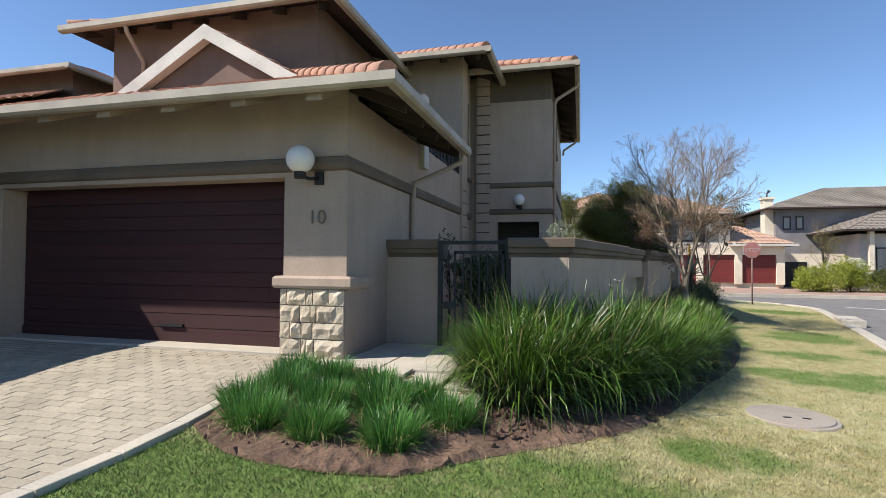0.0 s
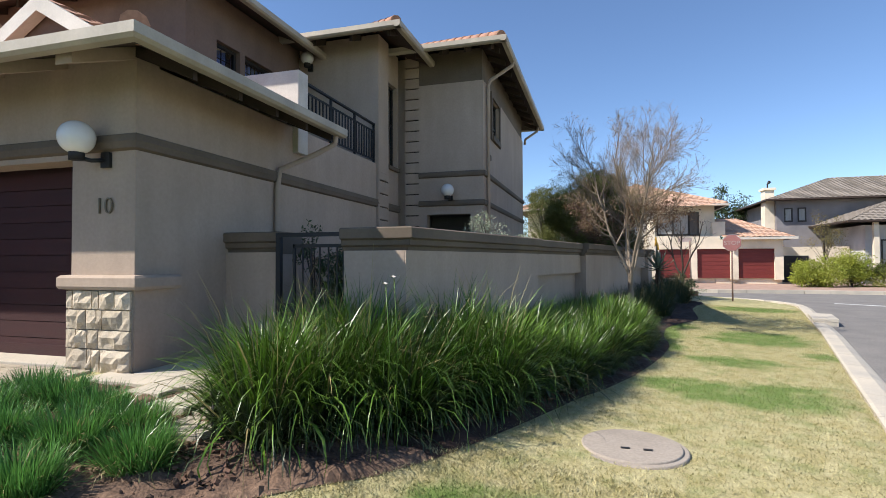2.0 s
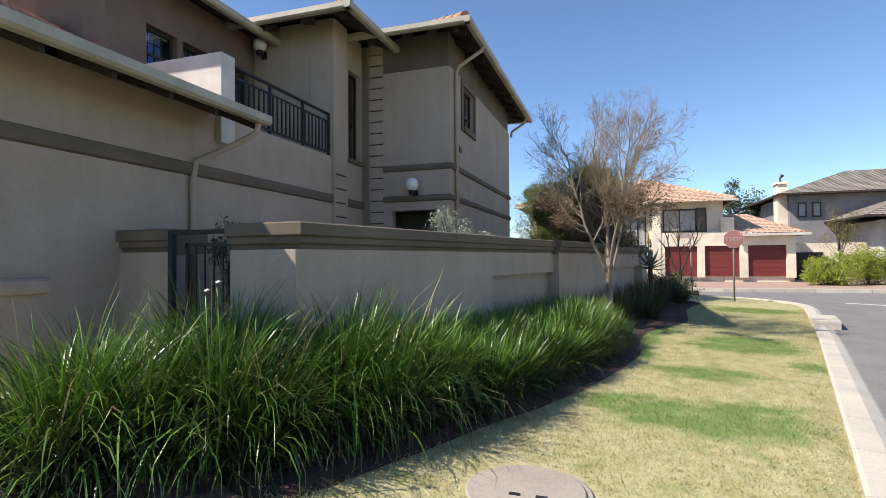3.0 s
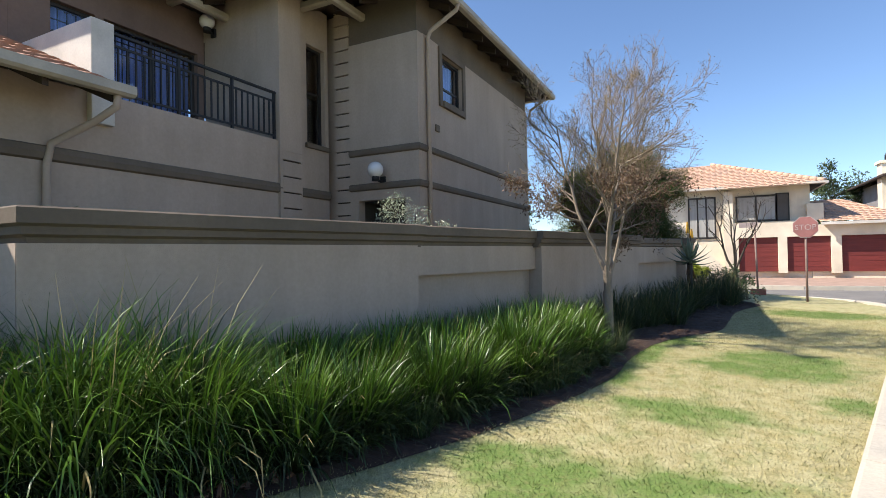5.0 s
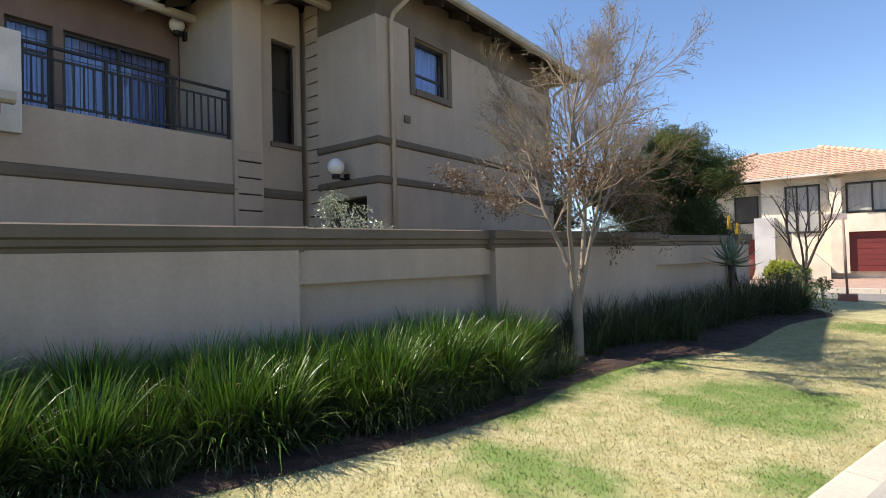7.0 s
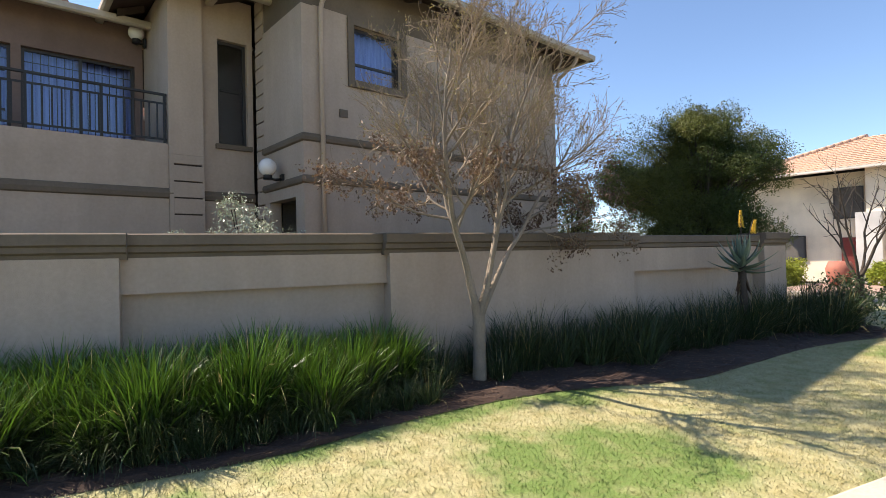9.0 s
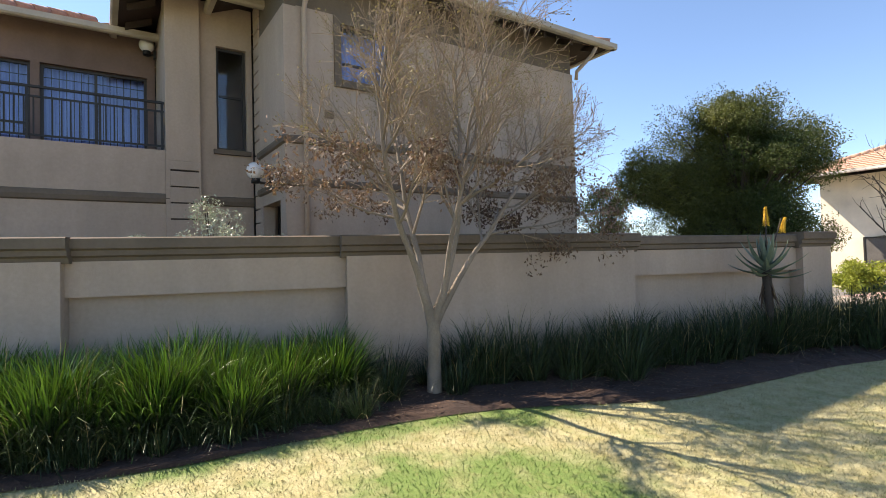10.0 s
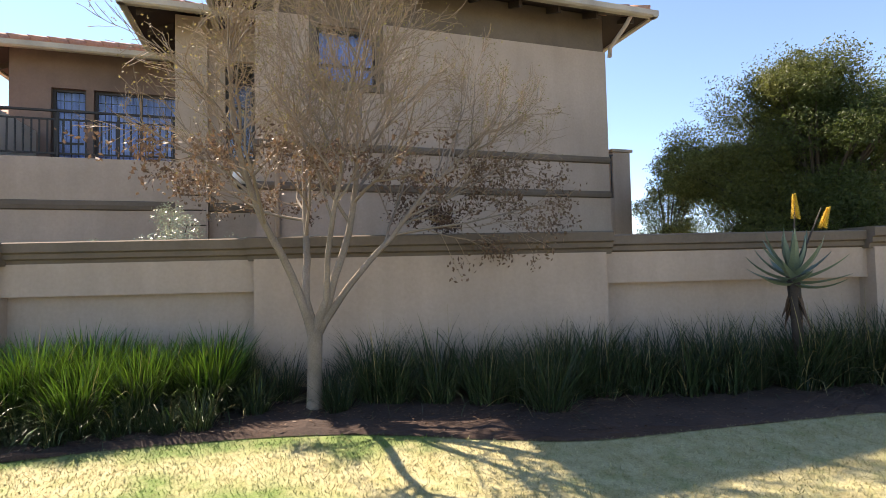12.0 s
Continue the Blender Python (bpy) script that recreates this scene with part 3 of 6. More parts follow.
band = [(0.0, 2.66), (0.045, 2.68), (0.06, 2.75), (0.045, 2.82), (0.0, 2.84)]
bm = bmesh.new()
sweep(bm, band, [(-9.0, 5.755), (-2.82, 5.755), (-2.82, 11.86)])
part("band_moulding", bm, PLASTER_DARK, house, "dark plaster band")

# rough stone cladding on the pillar
clad = slab("stone_cladding", MORTAR, (-3.70, -2.829, 5.735, 5.754, 0.2, 1.22), label="rough cream stone cladding")
random.seed(5)


def rough_stone(w, h, d=0.065):
    bm = bmesh.new()
    nx, nz = max(3, int(w / 0.05)), max(3, int(h / 0.05))
    vs = {}
    for i in range(nx + 1):
        for k in range(nz + 1):
            edge = i in (0, nx) or k in (0, nz)
            u, v = w * i / nx, h * k / nz
            depth = d * (0.35 if edge else 0.75 + 0.9 * noise.noise((u * 9 + random.random() * 0.2, v * 9, w * 77 + h * 31)))
            jig = 0.0 if not edge else 0.006 * (random.random() - 0.5)
            vs[i, k] = bm.verts.new((u + jig, -depth, v + jig))
    for i in range(nx):
        for k in range(nz):
            bm.faces.new((vs[i, k], vs[i + 1, k], vs[i + 1, k + 1], vs[i, k + 1]))
    rim = [vs[i, 0] for i in range(nx + 1)] + [vs[nx, k] for k in range(1, nz + 1)] + [vs[i, nz] for i in range(nx - 1, -1, -1)] + [vs[0, k] for k in range(nz - 1, 0, -1)]
    back = [bm.verts.new((v.co.x, 0.0, v.co.z)) for v in rim]
    for i in range(len(rim)):
        j = (i + 1) % len(rim)
        bm.faces.new((rim[i], back[i], back[j], rim[j]))
    return bm


z = 0.34
for row, (h, cuts) in enumerate(((0.26, (0.0, 0.30, 0.36, 0.47, 0.87)), (0.2, (0.0, 0.14, 0.30, 0.45, 0.87)), (0.21, (0.0, 0.28, 0.42, 0.50, 0.87)), (0.2, (0.0, 0.09, 0.36, 0.45, 0.66, 0.87)))):
    for a, b in zip(cuts, cuts[1:]):
        st = part("stone", rough_stone(b - a - 0.014, h - 0.014), STONE, clad)
        st.location = (-3.70 + a + 0.007, 5.735, z + 0.007)
    z += h
bm = bmesh.new()
sweep(bm, [(0.0, 1.21), (0.07, 1.22), (0.085, 1.25), (0.085, 1.34), (0.06, 1.365), (0.0, 1.37)], [(-3.70, 6.0), (-3.70, 5.755), (-2.815, 5.755), (-2.815, 6.29)])
part("stone_cap", bm, PLASTER, house, "plaster ledge above the stone")

# garage door of horizontal boards
gdoor = thing("garage_door", "closed double garage door of dark red-brown timber", "garage door")
slab("door_backing", GARAGE, (-8.4, -3.68, 6.13, 6.17, 0.36, 2.66), parent=gdoor)
for i in range(11):
    slab("board", GARAGE, (-8.39, -3.69, 6.105, 6.128, 0.42 + i * 0.195, 0.42 + i * 0.195 + 0.186), parent=gdoor)
slab("bottom_rail", GARAGE, (-8.39, -3.69, 6.085, 6.104, 0.40, 0.54), parent=gdoor)
slab("handle", BLACK, (-5.85, -5.45, 6.07, 6.103, 0.62, 0.66), parent=gdoor)


def globe_lamp(x, y, z, dx, dy, r=0.18, label="white opal globe wall lamp on a black bracket"):
    """A globe on a black bracket; dx, dy point to the wall."""
    lamp = thing("globe_lamp", label, "wall lamp", "globe wall lamps", at=(x, y, z))
    bm = bmesh.new()
    bmesh.ops.create_uvsphere(bm, u_segments=24, v_segments=16, radius=r)
    for f in bm.faces:
        f.smooth = True
    part("globe", bm, GLOBE, lamp)
    bm = bmesh.new()
    tube(bm, [(0, 0, -r - 0.06), (0, 0, -r + 0.05)], [0.07, 0.075], 14)
    tube(bm, [(0, 0, -r - 0.03), (dx * 0.5, dy * 0.5, -r - 0.05), (dx, dy, -r - 0.03)], 0.022, 8)
    part("bracket", bm, BLACK, lamp)
    bm = bmesh.new()
    wx, wy = (0.02, 0.055) if abs(dx) > abs(dy) else (0.055, 0.02)
    box(bm, dx - wx, dx + wx, dy - wy, dy + wy, -r - 0.11, -r + 0.05)
    part("wall_plate", bm, BLACK, lamp)


globe_lamp(-3.33, 5.52, 2.77, 0.14, 0.215, 0.17)
globe_lamp(-1.58, 13.02, 3.13, 0.0, 0.25, 0.15)
globe_lamp(-4.40, 11.64, 6.0, 0.0, 0.14, 0.14)


def numerals():
    cu = bpy.data.curves.new("house_number", "FONT")
    cu.body, cu.size, cu.extrude, cu.offset = "10", 0.25, 0.008, -0.004
    tmp = bpy.data.objects.new("house_number", cu)
    scene.collection.objects.link(tmp)
    me = bpy.data.meshes.new_from_object(tmp.evaluated_get(bpy.context.evaluated_depsgraph_get()))
    bpy.data.objects.remove(tmp)
    me.materials.clear()
    me.materials.append(HOUSE_NUM)
    ob = new("house_number", me)
    ob.matrix_world = pose(-3.345, 5.74, 2.01, 90, 0, 0)
    tagged(ob, "bronze house number 10 on the plaster pillar", "house number")


numerals()

# garage roof with its white-boarded gable
GP = 0.42
gr_v, gr_f = [], []
e = 3.47
tile_face(gr_v, gr_f, (-10.0, 4.99, e), (-2.02, 4.99, e), (-10.0, 8.6, e + 3.61 * GP), (-5.63, 8.6, e + 3.61 * GP))
tile_face(gr_v, gr_f, (-2.02, 4.99, e), (-2.02, 8.60, e), (-5.63, 8.60, e + 3.61 * GP), (-5.63, 8.61, e + 3.61 * GP))
groof = part("garage_roof", raw("garage_roof", gr_v, gr_f, TILE), None, house, "terracotta tiled garage roof")
ridge_caps(groof, [(-2.02, 4.99, e + 0.05), (-5.6, 8.57, e + 0.05 + 3.58 * GP)], TILE)
ez = e - 0.06
part("soffit", raw("soffit", [(-10, 4.99, ez), (-2.02, 4.99, ez), (-5.63, 8.6, ez + 3.61 * GP), (-10, 8.6, ez + 3.61 * GP), (-2.02, 8.6, ez)], [(0, 1, 2, 3), (1, 4, 2, 2)][:1], SOFFIT), None, house, "dark brown soffit boards")
part("soffit", raw("soffit", [(-2.02, 4.99, ez), (-2.02, 8.6, ez), (-5.63, 8.6, ez + 3.61 * GP)], [(0, 1, 2)], SOFFIT), None, house, "dark brown soffit boards")
gprof = [(0.0, e - 0.10), (0.09, e - 0.10), (0.125, e - 0.07), (0.125, e + 0.025), (0.10, e + 0.025), (0.10, e - 0.05), (0.02, e - 0.06), (0.0, e + 0.01)]
bm = bmesh.new()
sweep(bm, gprof, [(-10.0, 4.99), (-2.02, 4.99), (-2.02, 8.66)])
part("gutter", bm, FASCIA, house, "painted metal gutter")
rafters(house, (-9.6, 4.99), (-2.9, 4.99), (0, 1), e, 0.76, 0.85, PLASTER, 0.1)
rafters(house, (-2.02, 5.75), (-2.02, 8.5), (-1, 0), e, 0.8, 0.68)
bm = bmesh.new()
tube(bm, [(-2.0, 8.5, 3.40), (-2.02, 8.5, 3.25), (-2.30, 8.42, 3.10), (-2.76, 8.2, 2.86), (-2.77, 8.15, 2.6), (-2.77, 8.15, 0.3)], 0.042, 10)
part("downpipe", bm, PLASTER, house, "painted downpipe")


def gable():
    g = thing("roof_gable", "small roof gable with off-white barge boards", "gable")
    cx, y, low, top, half = -5.88, 7.0, 4.2, 5.2, 1.72
    bm = bmesh.new()
    vs = [bm.verts.new(p) for p in ((cx - half + 0.1, y + 0.09, low), (cx + half - 0.1, y + 0.09, low), (cx, y + 0.09, top - 0.06))]
    f = bm.faces.new(vs)
    r = bmesh.ops.extrude_face_region(bm, geom=[f])
    for v in r["geom"]:
        if isinstance(v, bmesh.types.BMVert):
            v.co.y += 1.25
    # infill takes the brown as the shade behind its boards
    part("gable_wall", bm, BROWN_SHADE_PLASTER, g, "plaster infill coloured brown for the gable's shade")
    for sgn in (-1, 1):
        bm = bmesh.new()
        a, b = Vector((cx + sgn * half, y, low)), Vector((cx, y, top))
        d = (b - a).normalized()
        nn = Vector((-d.z, 0, d.x)) * (1 if sgn > 0 else -1) * -1
        if nn.z < 0:
            nn = -nn
        q = [a - nn * 0.10, Vector((cx, y, top - 0.118)), Vector((cx, y, top + 0.118)), a + nn * 0.10]
        front = [bm.verts.new(p + Vector((0, -0.10, 0))) for p in q]
        back = [bm.verts.new(p + Vector((0, 0.06, 0))) for p in q]
        bm.faces.new(front), bm.faces.new(back[::-1])
        for i in range(4):
            bm.faces.new((front[i], back[i], back[(i + 1) % 4], front[(i + 1) % 4]))
        part("barge_board", bm, WHITE, g, "off-white painted barge board")
    v, fc = [], []
    tile_face(v, fc, (cx + half, y, low + 0.1), (cx + half, y + 1.38, low + 0.1), (cx, y, top + 0.1), (cx, y + 1.38, top + 0.1))
    tile_face(v, fc, (cx - half, y + 1.38, low + 0.1), (cx - half, y, low + 0.1), (cx, y + 1.38, top + 0.1), (cx, y, top + 0.1))
    part("gable_roof", raw("gable_roof", v, fc, TILE), None, g)


gable()

# upper storey behind the garage and the balcony
# eave shade and red bounce off the tiles sit in this wall's colour
slab("upper_front_wall", BROWN_SHADE_PLASTER, (-9.3, -4.70, 8.42, 8.619, 3.4, 6.24), label="plaster wall coloured brown for eave shade and tile bounce")


def wall_with_holes(name, axis, at, thick, u0, u1, z0, z1, holes, material=None, parent=None):
    """An upright wall with rectangular openings. axis 'x': the wall stands in a plane of constant x, u is y; thick goes to -x or +y."""
    us = sorted({u0, u1, *[h[0] for h in holes], *[h[1] for h in holes]})
    zs = sorted({z0, z1, *[h[2] for h in holes], *[h[3] for h in holes]})
    bm = bmesh.new()
    for a, b in zip(us, us[1:]):
        col = []
        for c, d in zip(zs, zs[1:]):
            mu, mz = (a + b) / 2, (c + d) / 2
            if any(h[0] < mu < h[1] and h[2] < mz < h[3] for h in holes):
                col.append(None)
            else:
                col.append((c, d))
        merged = []
        for c in col:
            if c and merged and merged[-1] and merged[-1][1] == c[0]:
                merged[-1] = (merged[-1][0], c[1])
            else:
                merged.append(c)
        for c in merged:
            if c:
                if axis == "x":
                    box(bm, at - thick, at, a, b, c[0], c[1])
                else:
                    box(bm, a, b, at, at + thick, c[0], c[1])
    bmesh.ops.remove_doubles(bm, verts=bm.verts, dist=0.0005)
    return part(name, bm, material or PLASTER, parent or house)


def window(axis, at, u0, u1, z0, z1, bars=(), cross=(), curtain=True, burglar=False, depth=0.10, name="window", label="dark-framed window", sill=True, parent=None, inner=CURTAIN, fw=0.05):
    """Frame, panes, a curtain behind and a sill. The frame's face lies depth behind the wall's face."""
    w = thing(name, label, "window", kind="structure") if parent is None else part(name, boxes((0, 0.001, 0, 0.001, 0, 0.001)), FRAME, parent)
    sg = -1 if axis == "x" else 1

    def bx(a, b, c, d, e0, e1):
        lo, hi = sorted((at + sg * e0, at + sg * e1))
        return (lo, hi, a, b, c, d) if axis == "x" else (a, b, lo, hi, c, d)
    fr = [bx(u0, u0 + fw, z0, z1, depth, depth + 0.06), bx(u1 - fw, u1, z0, z1, depth, depth + 0.06), bx(u0 + fw, u1 - fw, z0, z0 + fw, depth, depth + 0.06), bx(u0 + fw, u1 - fw, z1 - fw, z1, depth, depth + 0.06)]
    fr += [bx(b - 0.025, b + 0.025, z0 + fw, z1 - fw, depth + 0.005, depth + 0.055) for b in bars]
    edges = [u0 + fw, *[b for b in bars], u1 - fw]
    for a, b in zip(edges, edges[1:]):
        fr += [bx(a + 0.026, b - 0.026, c - 0.02, c + 0.02, depth + 0.006, depth + 0.05) for c in cross]
    part("window_frame", boxes(*fr), FRAME, w)
    for a, b in zip(edges, edges[1:]):
        p = part("pane", boxes(bx(a, b, z0 + fw, z1 - fw, depth + 0.025, depth + 0.031)), GLASS, w)
        p.visible_shadow = False
    if curtain:
        n = max(8, int((u1 - u0) / 0.03))
        v, f = [], []
        for i in range(n + 1):
            u = u0 + (u1 - u0) * i / n
            o = depth + 0.22 + 0.035 * math.sin(i * 1.7) + 0.015 * math.sin(i * 0.6)
            for zz in (z0, z1):
                v.append((at + sg * o, u, zz) if axis == "x" else (u, at + sg * o, zz))
        for i in range(n):
            f.append((2 * i, 2 * i + 2, 2 * i + 3, 2 * i + 1))
        part("curtain", raw("curtain", v, f, inner, True), None, w, "pale blue curtain")
    if burglar:
        n = max(2, int((u1 - u0 - 0.1) / 0.11))
        for i in range(1, n):
            u = u0 + fw + (u1 - u0 - 2 * fw) * i / n
            part("burglar_bar", boxes(bx(u - 0.007, u + 0.007, z0 + fw, z1 - fw, depth + 0.07, depth + 0.084)), BLACK, w)
        for zz in (z1 - 0.22, z1 - 0.42):
            part("burglar_bar", boxes(bx(u0 + fw, u1 - fw, zz - 0.008, zz + 0.008, depth + 0.085, depth + 0.1)), BLACK, w)
    if sill:
        part("window_sill", boxes(bx(u0 - 0.06, u1 + 0.06, z0 - 0.09, z0 - 0.004, -0.06, depth - 0.004)), PLASTER_DARK, w)
    return w


# balcony's back wall gets the same shade-darkened brown
wall_with_holes("balcony_back_wall", "x", -4.70, 0.22, 8.62, 11.80, 3.4, 6.24, [(9.15, 9.78, 3.56, 5.44), (9.92, 11.66, 3.56, 5.44)], BROWN_SHADE_PLASTER)
window("x", -4.70, 9.15, 9.78, 3.56, 5.44, cross=(4.3, 5.0), burglar=True, name="balcony_door", label="narrow dark balcony door with burglar bars", sill=False)
window("x", -4.70, 9.92, 11.66, 3.56, 5.44, bars=(10.79,), burglar=True, name="sliding_door", label="dark-framed sliding balcony door with blue curtains", sill=False)
# unseen dark slab, added to close the view through the doors
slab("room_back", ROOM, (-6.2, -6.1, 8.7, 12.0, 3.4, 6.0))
hip_roof("upper_roof", house, -9.85, -4.15, 7.88, 16.0, 6.10, 0.42, TILE, gutters="SE")
rafters(house, (-9.6, 7.95), (-4.5, 7.95), (0, 1), 6.10, 0.45, 0.8)

bm = bmesh.new()
tube(bm, [(-8.43, 7.85, 6.05), (-8.43, 7.88, 5.9), (-8.50, 8.36, 5.5), (-8.50, 8.37, 4.9)], 0.042, 10)
part("downpipe", bm, PLASTER, house, "painted downpipe")

# column and the window bay behind it
slab("column", PLASTER, (-3.30, -2.76, 11.80, 12.36, 3.42, 6.40), bevel=0.01)
slab("column_wall", PLASTER, (-4.70, -3.30, 11.82, 11.99, 0.1, 6.40))


def slotted_strip(axis, at, u0, u1, z0, z1, gap, name="slotted_strip"):
    """A strip of plaster blocks with open dark joints."""
    strip = part(name, boxes((at - 0.16, at - 0.05, u0, u1, z0, z1) if axis == "x" else (u0, u1, at + 0.05, at + 0.16, z0, z1)), TIMBER, house, "plaster strip with dark horizontal slots")
    z, h = z0, gap - 0.028
    while z < z1 - 0.02:
        t = min(z + h, z1)
        part("block", boxes((at - 0.049, at, u0, u1, z, t) if axis == "x" else (u0, u1, at, at + 0.049, z, t)), PLASTER, strip)
        z += gap
    return strip


slotted_strip("x", -2.76, 11.87, 12.33, 2.125, 3.27, 0.285)
slab("column_base", PLASTER, (-3.30, -2.921, 11.80, 12.36, 0.1, 3.42))
slab("column_edge", PLASTER, (-2.921, -2.762, 11.80, 11.869, 0.1, 3.42))
slab("column_edge", PLASTER, (-2.921, -2.762, 12.331, 12.36, 0.1, 3.42))
slab("column_edge", PLASTER, (-2.921, -2.762, 11.869, 12.331, 3.271, 3.42))
slab("column_edge", PLASTER, (-2.921, -2.762, 11.869, 12.331, 0.1, 2.124))
wall_with_holes("bay_wall", "x", -2.90, 0.2, 12.36, 13.30, 0.1, 6.45, [(12.66, 13.20, 3.72, 5.66)])
window("x", -2.90, 12.66, 13.20, 3.72, 5.66, cross=(4.75,), curtain=False, name="stair_window", label="tall narrow dark-framed window")
bm = bmesh.new()
sweep(bm, band, [(-2.90, 12.36), (-2.90, 13.30)])
part("band_moulding", bm, PLASTER_DARK, house, "dark plaster band")
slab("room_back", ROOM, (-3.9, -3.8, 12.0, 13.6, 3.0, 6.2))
hip_roof("column_roof", house, -8.0, -2.09, 11.14, 17.0, 6.24, 0.42, TILE, gutters="SE")
rafters(house, (-4.0, 11.2), (-2.3, 11.2), (0, 1), 6.24, 0.5, 0.7)
slotted_strip("y", 13.29, -2.72, -2.37, 0.05, 6.45, 0.255)

# the projecting wing
slab("strip_backing", PLASTER, (-3.10, -2.371, 13.452, 13.6, 0.1, 6.45))
wall_with_holes("wing_front_wall", "y", 13.29, 0.21, -2.37, -0.79, 0.1, 5.70, [(-2.17, -1.10, 0.1, 2.60)])
# unseen slabs, added to close the hollow wing
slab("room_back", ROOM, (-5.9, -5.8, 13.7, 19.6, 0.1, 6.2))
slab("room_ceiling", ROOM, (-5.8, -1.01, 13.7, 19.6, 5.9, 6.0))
slab("wing_front_frieze", PLASTER_DARK, (-2.37, -0.82, 13.32, 13.5, 5.701, 6.47), label="darker plaster frieze")
wall_with_holes("wing_side_wall", "x", -0.79, 0.21, 13.501, 19.87, 0.1, 5.72, [(14.25, 15.25, 4.62, 5.58)])
slab("wing_side_frieze", PLASTER_DARK, (-1.0, -0.82, 13.501, 19.84, 5.721, 6.47), label="darker plaster frieze")
slab("wing_rear_wall", PLASTER, (-6.0, -1.0, 19.66, 19.86, 0.1, 6.25))
# recess lining: closes the opening, its shade given as dark colour
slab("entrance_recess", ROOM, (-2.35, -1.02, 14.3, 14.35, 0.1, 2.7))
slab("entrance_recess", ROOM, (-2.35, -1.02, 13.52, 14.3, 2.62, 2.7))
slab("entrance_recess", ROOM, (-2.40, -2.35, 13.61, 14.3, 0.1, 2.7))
window("x", -0.79, 14.25, 15.25, 4.62, 5.58, cross=(4.95,), name="bedroom_window", label="square dark-framed window in a plaster surround", sill=False, depth=0.08)
slab("window_surround", PLASTER_DARK, (-0.789, -0.75, 14.13, 14.25, 4.50, 5.70), (-0.789, -0.75, 15.25, 15.37, 4.50, 5.70), (-0.789, -0.75, 14.25, 15.25, 5.58, 5.70), (-0.789, -0.72, 14.25, 15.25, 4.50, 4.62))
for zb in (2.79, 3.47):
    bm = bmesh.new()
    sweep(bm, [(0.0, zb), (0.045, zb + 0.02), (0.055, zb + 0.07), (0.045, zb + 0.12), (0.0, zb + 0.14)], [(-2.36, 13.29), (-0.79, 13.29), (-0.79, 19.87)])
    part("band_moulding", bm, PLASTER_DARK, house, "dark plaster band")
hip_roof("wing_roof", house, -5.6, -0.225, 12.58, 20.49, 6.31, 0.42, TILE)
rafters(house, (-0.28, 13.0), (-0.28, 20.2), (-1, 0), 6.31, 0.5, 0.75)
rafters(house, (-2.2, 12.64), (-0.5, 12.64), (0, 1), 6.31, 0.6, 0.55)
bm = bmesh.new()
tube(bm, [(-0.15, 13.75, 6.25), (-0.18, 13.74, 6.12), (-0.68, 13.62, 5.78), (-0.735, 13.61, 5.65), (-0.735, 13.61, 0.3)], 0.042, 10)
part("downpipe", bm, PLASTER, house, "painted downpipe")
bm = bmesh.new()
tube(bm, [(-0.25, 20.1, 6.25), (-0.3, 20.0, 6.05), (-0.7, 19.93, 5.78), (-0.72, 19.92, 5.6)], 0.042, 10)
part("downpipe", bm, PLASTER, house, "painted downpipe")
slab("meter_box", PLASTER_DARK, (-0.788, -0.76, 13.95, 14.1, 3.95, 4.08))
# rear balcony
slab("rear_parapet", PLASTER, (-3.2, -2.7, 21.35, 21.85, 0.1, 4.22), (-3.25, -2.65, 21.3, 21.9, 4.22, 4.29), bevel=0.01)
slab("rear_balcony_floor", PLASTER, (-6, -2.7, 19.87, 21.35, 0.1, 3.1))
for i in range(10):
    slab("rear_baluster", BLACK, (-2.72, -2.70, 19.95 + i * 0.15, 19.97 + i * 0.15, 3.1, 4.12))
slab("rear_rail", BLACK, (-2.74, -2.68, 19.88, 21.35, 4.121, 4.16))


def railing():
    r = thing("balcony_railing", "black steel balcony railing with vertical bars", "railing")
    x = -2.86
    part("top_rail", boxes((x - 0.025, x + 0.025, 8.91, 11.79, 4.42, 4.46), bevel=0.008), BLACK, r)
    part("middle_rail", boxes((x - 0.012, x + 0.012, 8.91, 11.79, 4.27, 4.30)), BLACK, r)
    part("bottom_rail", boxes((x - 0.012, x + 0.012, 8.91, 11.79, 3.66, 3.69)), BLACK, r)
    for y in (8.93, 9.9, 10.85, 11.76):
        part("post", boxes((x - 0.02, x + 0.02, y - 0.02, y + 0.02, 3.60, 4.42)), BLACK, r)
    me = mesh_of("bar", boxes((-0.011, 0.011, -0.011, 0.011, 3.69, 4.27)), BLACK)
    for i in range(23):
        b = part("bar", me, None, r)
        b.location = (x, 9.03 + i * 0.119, 0)


railing()


# ---------------------------------------------------------------- drive, paving, manhole
def drive_z(x, y):
    return ground_z(x, y) + 0.035


